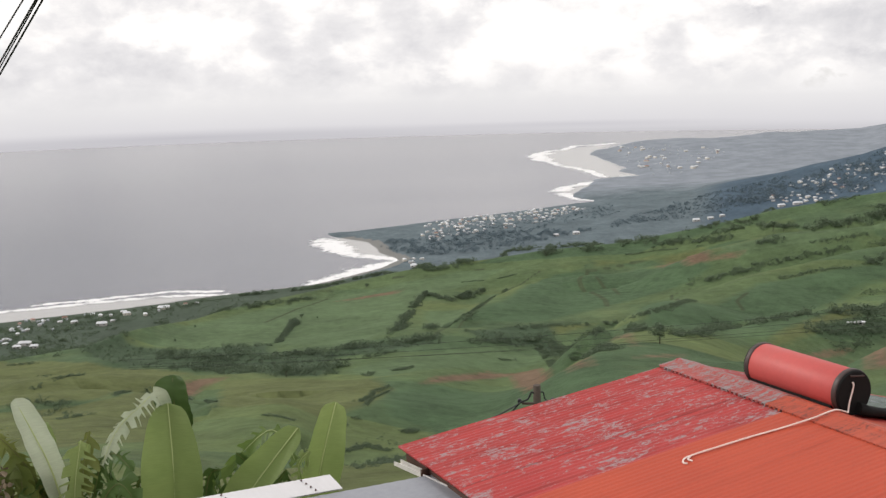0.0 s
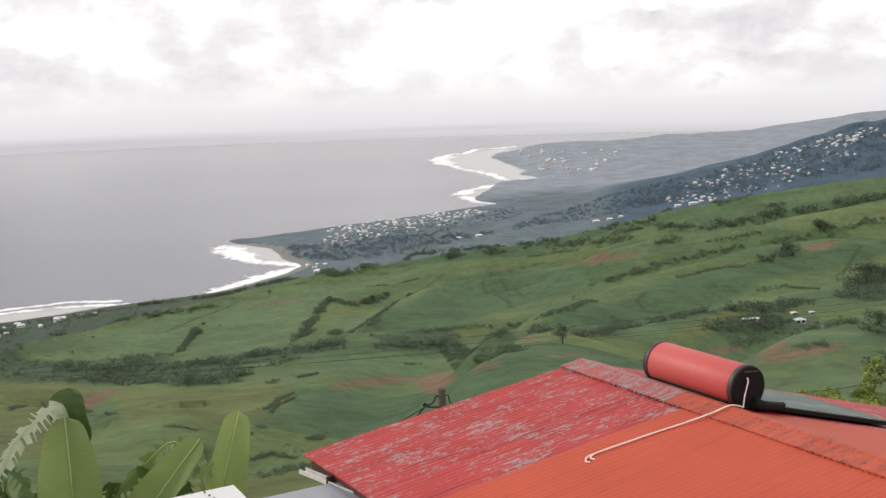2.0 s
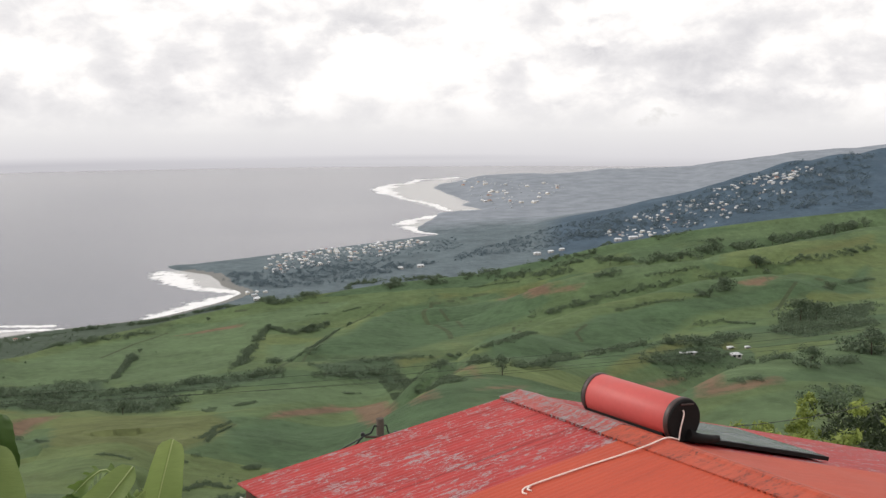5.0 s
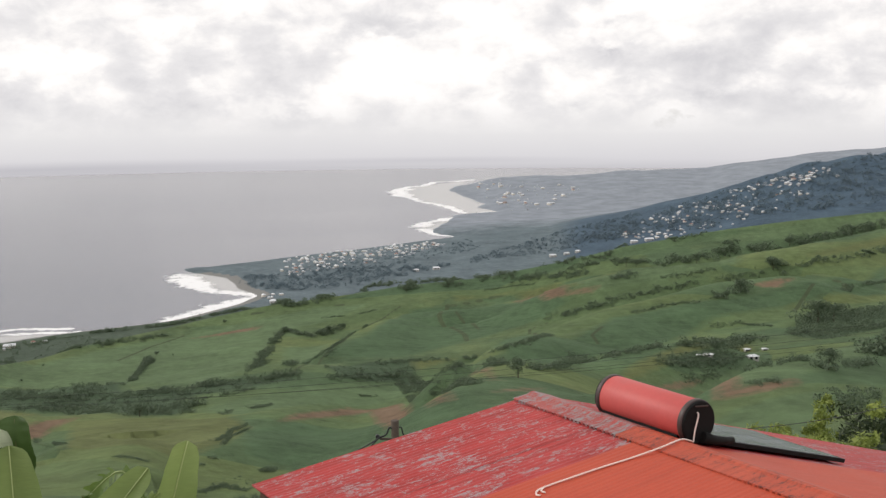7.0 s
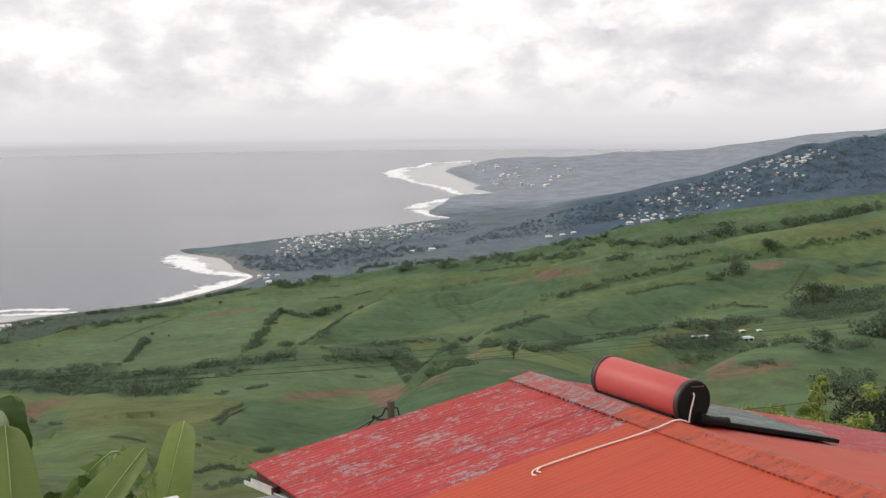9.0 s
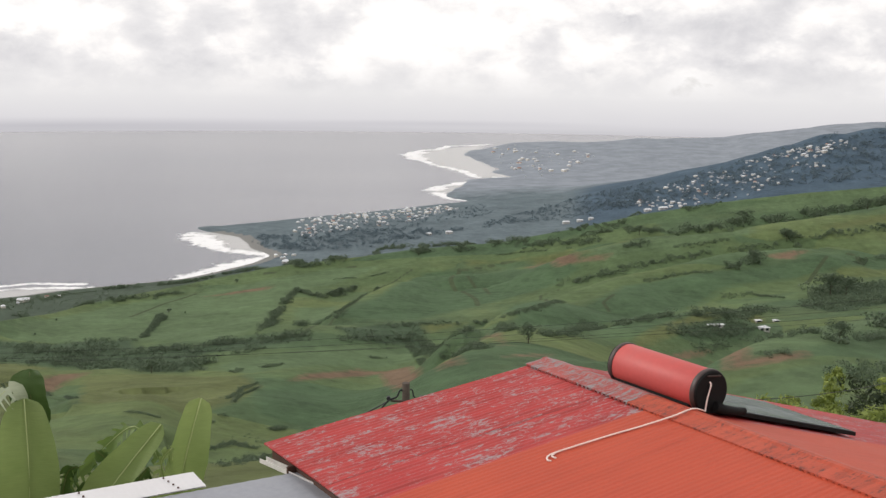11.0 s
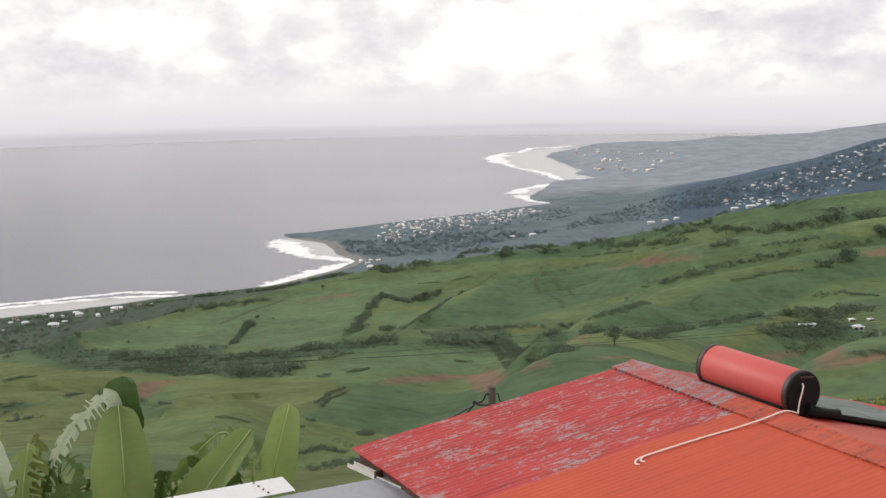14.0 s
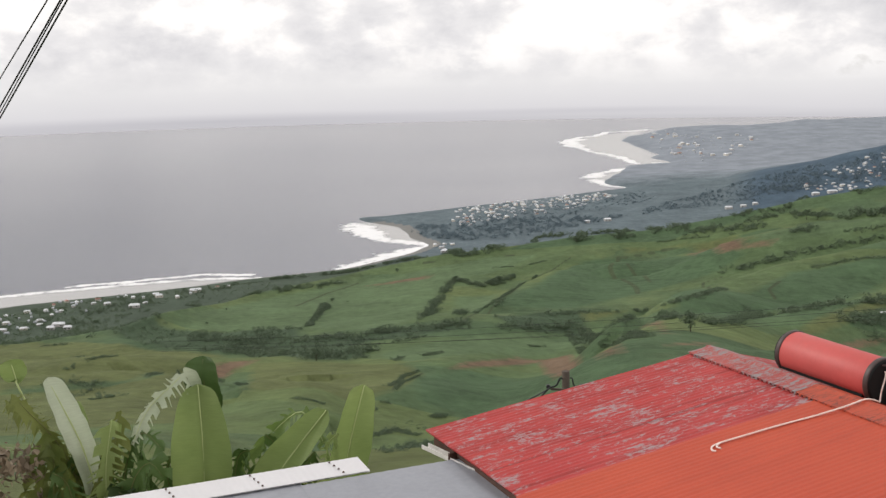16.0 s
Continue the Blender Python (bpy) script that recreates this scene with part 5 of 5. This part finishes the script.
tree_belt(((17, 724), (45, 755), (74, 773), (73, 531)), 4, 5)
tree_belt(((52, 796), (78, 817), (108, 820)), 3, 4)
tree_belt(((67, 355), (73, 364)), 6, 4)
tree_belt(((119, 822), (128, 829)), 4, 3)
tree_belt(((92, 543), (73, 405)), 3, 3)
tree_belt(((238, 1250), (258, 1255), (292, 1232), (319, 1210)), 8, 9)
tree_belt(((104, 1278), (120, 1280), (132, 1284)), 9, 7)
tree_belt(((159, 1276), (176, 1280)), 9, 6)
tree_belt(((322, 1280), (342, 1271), (361, 1267)), 6, 6)
tree_belt(((287, 1008), (311, 1016)), 6, 5)
tree_belt(((304, 1256), (342, 1247), (384, 1192)), 7, 7)
tree_belt(((381, 1183), (411, 1176), (445, 1181), (482, 1194), (517, 1199)), 11, 9)
tree_belt(((517, 1199), (554, 1207), (594, 1220), (632, 1228), (680, 1232)), 12, 9)
tree_belt(((416, 981), (430, 982), (446, 981)), 10, 8)
tree_belt(((449, 977), (479, 983), (528, 1002), (566, 1024)), 5, 5)
tree_belt(((317, 795), (334, 803)), 8, 6)
tree_belt(((292, 772), (304, 781)), 5, 4)
tree_belt(((208, 951), (231, 951), (262, 953), (274, 958)), 5, 5)
tree_belt(((274, 958), (312, 968), (357, 974), (394, 973), (416, 976)), 4, 4)
tree_belt(((95, 561), (117, 582), (149, 663)), 2.5, 3)
tree_belt(((224, 742), (254, 759), (279, 761)), 2.5, 3)
tree_belt(((322, 680), (344, 707), (360, 711)), 10, 8)
tree_belt(((337, 706), (366, 739)), 12, 6)
tree_belt(((350, 690), (373, 704), (396, 712)), 6, 6)
tree_belt(((284, 630), (306, 623), (340, 610)), 5, 6)
tree_belt(((176, 506), (190, 516), (239, 614)), 5, 5)
tree_belt(((196, 517), (249, 612), (264, 615)), 6, 5)
tree_belt(((155, 467), (174, 481), (199, 495)), 3.5, 6)
tree_belt(((145, 583), (139, 484), (168, 511)), 4, 4)
tree_belt(((131, 268), (136, 271)), 5, 4)
tree_belt(((170, 311), (184, 330)), 7, 4)
tree_belt(((79, 383), (94, 406), (156, 588)), 3, 3)
tree_belt(((474, 1224), (494, 1226)), 6, 4)
tree_belt(((-42, 579), (-38, 583)), 3, 3)
tree_belt(((-33, 446), (-31, 491), (-26, 519)), 1.1, 0.7)
tree_belt(((581, 1970), (431, 1274), (478, 1272)), 4, 4)
tree_belt(((278, 1286), (311, 1284), (566, 1951)), 5, 5)
tree_belt(((-39, 403), (-34, 421)), 1.4, 1.5)
tree_belt(((-18, 412), (-12, 422)), 2, 1.5)
tree_belt(((114, 224), (129, 236)), 4, 4)
thicket(((-233, 895), (-209, 903), (-184, 907), (-147, 896), (-113, 726), (-98, 724), (-71, 701), (-65, 717), (-38, 729), (-5, 739), (-3, 706), (-32, 686), (-62, 677), (-70, 659), (-61, 614), (-66, 590), (-88, 598), (-105, 615), (-149, 694), (-186, 711)), 4.2, 700)
thicket(((11, 770), (44, 806), (80, 835), (74, 540), (72, 519), (64, 746), (25, 730)), 3, 260)
thicket(((158, 480), (181, 499), (214, 518), (202, 495), (164, 467)), 2.6, 200)
thicket(((284, 630), (338, 715), (417, 751), (340, 610), (285, 580)), 4.5, 420)
thicket(((-338, 1307), (-218, 1109), (-186, 1145), (-269, 1480), (-356, 1382)), 3.5, 260)
thicket(((-560, 1244), (-511, 1266), (-433, 1228), (-394, 1186), (-251, 893), (-213, 904), (-151, 757), (-125, 763), (-102, 688), (-70, 590), (-96, 599), (-162, 701), (-222, 731), (-456, 1124), (-352, 779)), 4.2, 900)
thicket(((-188, 471), (-187, 496), (-169, 487), (-148, 431), (-157, 414)), 2.4, 60)
thicket(((-209, 548), (-238, 710), (-185, 561), (-204, 540)), 1.5, 40)
thicket(((-16, 168), (-32, 404), (-15, 409), (-7, 150)), 1.5, 60)
thicket(((-348, 769), (-569, 1265), (-527, 1307), (-468, 1373), (-353, 1422), (-289, 1469), (-339, 1362), (-396, 1210), (-280, 803)), 6, 900)
thicket(((-108, 1866), (-44, 1760), (105, 1793), (272, 1941), (341, 1944), (115, 1955), (-23, 1913), (-92, 1944)), 9, 500, M_HAZEWOOD)
thicket(((272, 1941), (508, 2277), (710, 2284), (634, 2037), (451, 2019)), 8, 600, M_HAZEWOOD)
thicket(((506, 2092), (783, 2250), (1039, 2279), (1258, 2295), (1054, 1913), (836, 1945), (644, 2002)), 11, 900, M_HAZEWOOD)
thicket(((-81, 1909), (17, 1988), (236, 2146), (342, 2280), (334, 2087), (115, 1941)), 6, 300, M_HAZEWOOD)


# single trees in the fields
def tree_model(seed):
    rng = random.Random(seed)
    root = thing("tree", pose(0, 0, -500), "lone dark green broadleaf tree in the cane fields", "tree", "lone trees in the fields")
    trunk = tube([(0, 0, -0.4), (0.03, 0.02, 1.2), (0.08, -0.04, 2.6)], 0.16, 7, 0.5)
    part("trunk", trunk, M_TRUNK, root)
    for k in range(4):
        a = rng.uniform(0, 6.28)
        part("limb", tube([(0.05, 0, 1.6 + 0.2 * k), (0.6 * math.cos(a), 0.6 * math.sin(a), 2.5 + 0.2 * k), (1.3 * math.cos(a), 1.3 * math.sin(a), 3.3 + 0.3 * k)], 0.07, 5, 0.3), M_TRUNK, root)
    heaps = [(rng.gauss(0, 1.1), rng.gauss(0, 1.1), rng.uniform(2.0, 4.8), rng.uniform(0.7, 1.3)) for _ in range(22)]
    q, f = clump_soup(heaps, 80, 1.15, 0.17, seed)
    me = mesh_of("crown", q, [tuple(int(i) for i in r) for r in f], M_WOOD)
    part("crown", me, M_WOOD, root, "uneven leafy crown")
    return root


MODELS = [tree_model(s) for s in (1, 2, 3)]
LONE = (
    (354, 1197, 12),
    (363, 1189, 9),
    (-136, 1049, 4.5),
    (323, 794, 10),
    (428, 978, 13),
    (325, 672, 16),
    (333, 667, 13),
    (194, 506, 6),
    (68, 349, 7),
    (-87, 595, 8),
    (174, 312, 9),
    (132, 266, 6),
    (304, 774, 6),
    (25, 1104, 8),
    (16, 1090, 6),
    (-19, 1105, 7),
    (39, 1124, 7),
    (-35, 943, 6),
    (166, 1269, 9),
    (117, 1266, 9),
    (368, 1014, 10),
    (555, 1079, 12),
    (544, 1201, 12),
    (473, 1189, 11),
    (-229, 934, 2.5),
    (-231, 1020, 2.5),
    (-85, 1217, 5),
    (-120, 1042, 2),
)
for i, (x, y, h) in enumerate(LONE):
    g = float(land(x, y))
    m = pose(x, y, g, 0, 0, 47 * i)
    if i < 3:
        ob = MODELS[i]
        ob.matrix_world = m @ Matrix.Scale(h / 5.6, 4)
    else:
        ob = copy_thing(MODELS[i % 3], m)
        ob.scale = (h / 5.6,) * 3

# houses of the coast: hipped and gabled, built once and set down many times
M_HWALL = [plain("house_wall_pale", (0.50, 0.48, 0.46), 0.1, 0.4, 0.8), plain("house_wall_cream", (0.62, 0.58, 0.52), 0.1, 0.4, 0.8)]
M_HROOF = [plain("house_roof_white", (0.66, 0.67, 0.69), 0.08, 0.3, 0.5), plain("house_roof_grey", (0.44, 0.46, 0.49), 0.1, 0.3, 0.5), plain("house_roof_rust", (0.30, 0.15, 0.12), 0.2, 0.3, 0.6)]
M_HWIN = plain("dark_window", (0.03, 0.035, 0.04), 0.1, 1.0, 0.2)


def far_house(length, width, height, wall, roof):
    root = thing("far_house", pose(0, 0, -500), "small pale house with a light metal roof", "house", "houses of the coast")
    part("wall", box(bmesh.new(), (length, width, height + 1.5), (0, 0, height / 2 - 0.75)), wall, root)
    bm = bmesh.new()
    e, r = 0.5, 0.28 * width
    c = [bm.verts.new(p) for p in ((-length / 2 - e, -width / 2 - e, height), (length / 2 + e, -width / 2 - e, height), (length / 2 + e, width / 2 + e, height), (-length / 2 - e, width / 2 + e, height))]
    t = [bm.verts.new((-length / 2 + 1.5, 0, height + r)), bm.verts.new((length / 2 - 1.5, 0, height + r))]
    for face in ((c[0], c[1], t[1], t[0]), (c[2], c[3], t[0], t[1]), (c[1], c[2], t[1]), (c[3], c[0], t[0]), (c[3], c[2], c[1], c[0])):
        bm.faces.new(face)
    part("roof", bm, roof, root)
    for k in (-1, 1):
        part("window", box(bmesh.new(), (1.4, 0.08, 1.3), (k * length * 0.25, -width / 2 - 0.03, height * 0.52)), M_HWIN, root)
    return root


HOUSES = [far_house(11, 7, 3.2, M_HWALL[0], M_HROOF[0]), far_house(9, 6.5, 3.4, M_HWALL[0], M_HROOF[1]), far_house(13, 8, 4.6, M_HWALL[1], M_HROOF[0]), far_house(10, 7, 3.3, M_HWALL[1], M_HROOF[2])]
first_used = set()


def set_house(k, x, y, turn, size=1.0):
    m = pose(x, y, float(land(x, y)), 0, 0, turn)
    if k not in first_used:
        first_used.add(k)
        HOUSES[k].matrix_world = m
        ob = HOUSES[k]
    else:
        ob = copy_thing(HOUSES[k], m)
    ob.scale = (size, size, size)


def town(outline, count, seed, bare, size):
    rng = random.Random(seed)
    x0, x1 = min(p[0] for p in outline), max(p[0] for p in outline)
    y0, y1 = min(p[1] for p in outline), max(p[1] for p in outline)
    taken = []
    tries = 0
    while len(taken) < count and tries < count * 60:
        tries += 1
        x, y = rng.uniform(x0, x1), rng.uniform(y0, y1)
        if not bool(inside(np.array(x), np.array(y), outline)) or any((x - a) ** 2 + (y - b) ** 2 < 150 * size for a, b in taken) or float(land(x, y)) < 1.0:
            continue
        if bare and float(wave(np.array(x / 160.0), np.array(y / 160.0), seed)) < bare - 0.3:
            continue
        taken.append((x, y))
        set_house(rng.choice((0, 0, 0, 1, 2, 2, 3)), x, y, rng.choice((20, 110)) + rng.gauss(0, 8), size * rng.uniform(0.75, 1.2))


def roofs_beyond(outline, count, seed, size):
    """The smaller houses between the others, too many to tell apart: hipped roofs on low walls, joined into one."""
    rng = random.Random(seed)
    x0, x1 = min(p[0] for p in outline), max(p[0] for p in outline)
    y0, y1 = min(p[1] for p in outline), max(p[1] for p in outline)
    v, f, tries, made = [], [], 0, 0
    while made < count and tries < count * 60:
        tries += 1
        x, y = rng.uniform(x0, x1), rng.uniform(y0, y1)
        if not bool(inside(np.array(x), np.array(y), outline)) or float(land(x, y)) < 1.0:
            continue
        made += 1
        turn = pose(x, y, float(land(x, y)) - 0.5, 0, 0, rng.choice((20, 110)) + rng.gauss(0, 8))
        l, w, h = rng.uniform(7, 13) * size, rng.uniform(5, 7) * size, rng.uniform(3, 4.2) * size + 0.5
        k = len(v)
        corners = [(-l / 2, -w / 2), (l / 2, -w / 2), (l / 2, w / 2), (-l / 2, w / 2)]
        v += [tuple(turn @ Vector((cx, cy, z))) for z in (0.0, h) for cx, cy in corners]
        v += [tuple(turn @ Vector((sx_ * l * 0.3, 0, h + 0.28 * w))) for sx_ in (-1, 1)]
        f += [(k + a, k + (a + 1) % 4, k + 4 + (a + 1) % 4, k + 4 + a) for a in range(4)]
        f += [(k + 4, k + 5, k + 9, k + 8), (k + 6, k + 7, k + 8, k + 9), (k + 5, k + 6, k + 9), (k + 7, k + 4, k + 8)]
    ob = new("small_houses", mesh_of("small_houses", v, f, M_HROOF[1]))
    tagged(ob, "many small pale houses scattered among trees", "houses", kind="stuff")


town(((-56, 2004), (-25, 2135), (87, 2228), (254, 2309), (289, 2224), (184, 2055), (97, 1975), (-13, 1891)), 105, 4, 0, 0.58)
town(((586, 2061), (707, 2199), (849, 2265), (967, 2255), (1097, 2219), (1063, 2124), (895, 2005), (770, 1938), (634, 1970)), 98, 9, 0.05, 0.55)
town(((928, 2219), (1078, 2256), (1102, 2203), (971, 2127)), 16, 10, 0, 0.7)
town(((582, 3813), (754, 3586), (864, 3385), (625, 2901), (553, 2869), (547, 3311)), 30, 13, 0, 0.9)
town(((-579, 1287), (-509, 1370), (-461, 1397), (-405, 1349), (-455, 1255), (-508, 1124)), 24, 17, 0, 0.62)
town(((-412, 1376), (-338, 1452), (-297, 1471), (-341, 1374), (-400, 1287)), 9, 18, 0, 0.62)
town(((-67, 1662), (-38, 1678), (-22, 1754), (-57, 1751)), 6, 21, 0, 0.6)
roofs_beyond(((-56, 2004), (-25, 2135), (87, 2228), (254, 2309), (289, 2224), (184, 2055), (97, 1975), (-13, 1891)), 130, 31, 0.44)
roofs_beyond(((586, 2061), (707, 2199), (849, 2265), (967, 2255), (1097, 2219), (1063, 2124), (895, 2005), (770, 1938), (634, 1970)), 80, 32, 0.44)
roofs_beyond(((582, 3813), (754, 3586), (864, 3385), (625, 2901), (553, 2869), (547, 3311)), 60, 33, 0.5)
roofs_beyond(((928, 2219), (1078, 2256), (1102, 2203), (971, 2127)), 16, 34, 0.5)
roofs_beyond(((-579, 1287), (-509, 1370), (-461, 1397), (-405, 1349), (-455, 1255), (-508, 1124)), 30, 35, 0.45)
for x, y, l, w, h in (
    (-454, 1189, 13, 7, 3.5),
    (-457, 1174, 8, 6, 3),
    (-438, 1172, 8, 6, 3),
    (-401, 1291, 12, 7, 3.5),
    (-44, 1664, 10, 6, 3),
    (184, 495, 9, 1.6, 0.6),
    (217, 517, 5.5, 3, 1.6),
    (242, 584, 3, 2, 0.9),
    (246, 570, 2.4, 2, 0.8),
    (448, 1974, 12, 7, 3.5),
    (475, 1981, 10, 6, 3),
    (496, 1983, 9, 6, 3),
    (597, 1971, 12, 7, 3.5),
    (625, 1969, 16, 7, 3.5),
    (227, 1896, 11, 7, 3.5),
    (192, 1888, 8, 6, 3),
    (-354, 1395, 14, 7, 3.5),
):
    g = float(land(x, y))
    ob = far_house(l, w, h, M_HWALL[0], M_HROOF[0])
    ob.matrix_world = pose(x, y, g, 0, 0, 8)
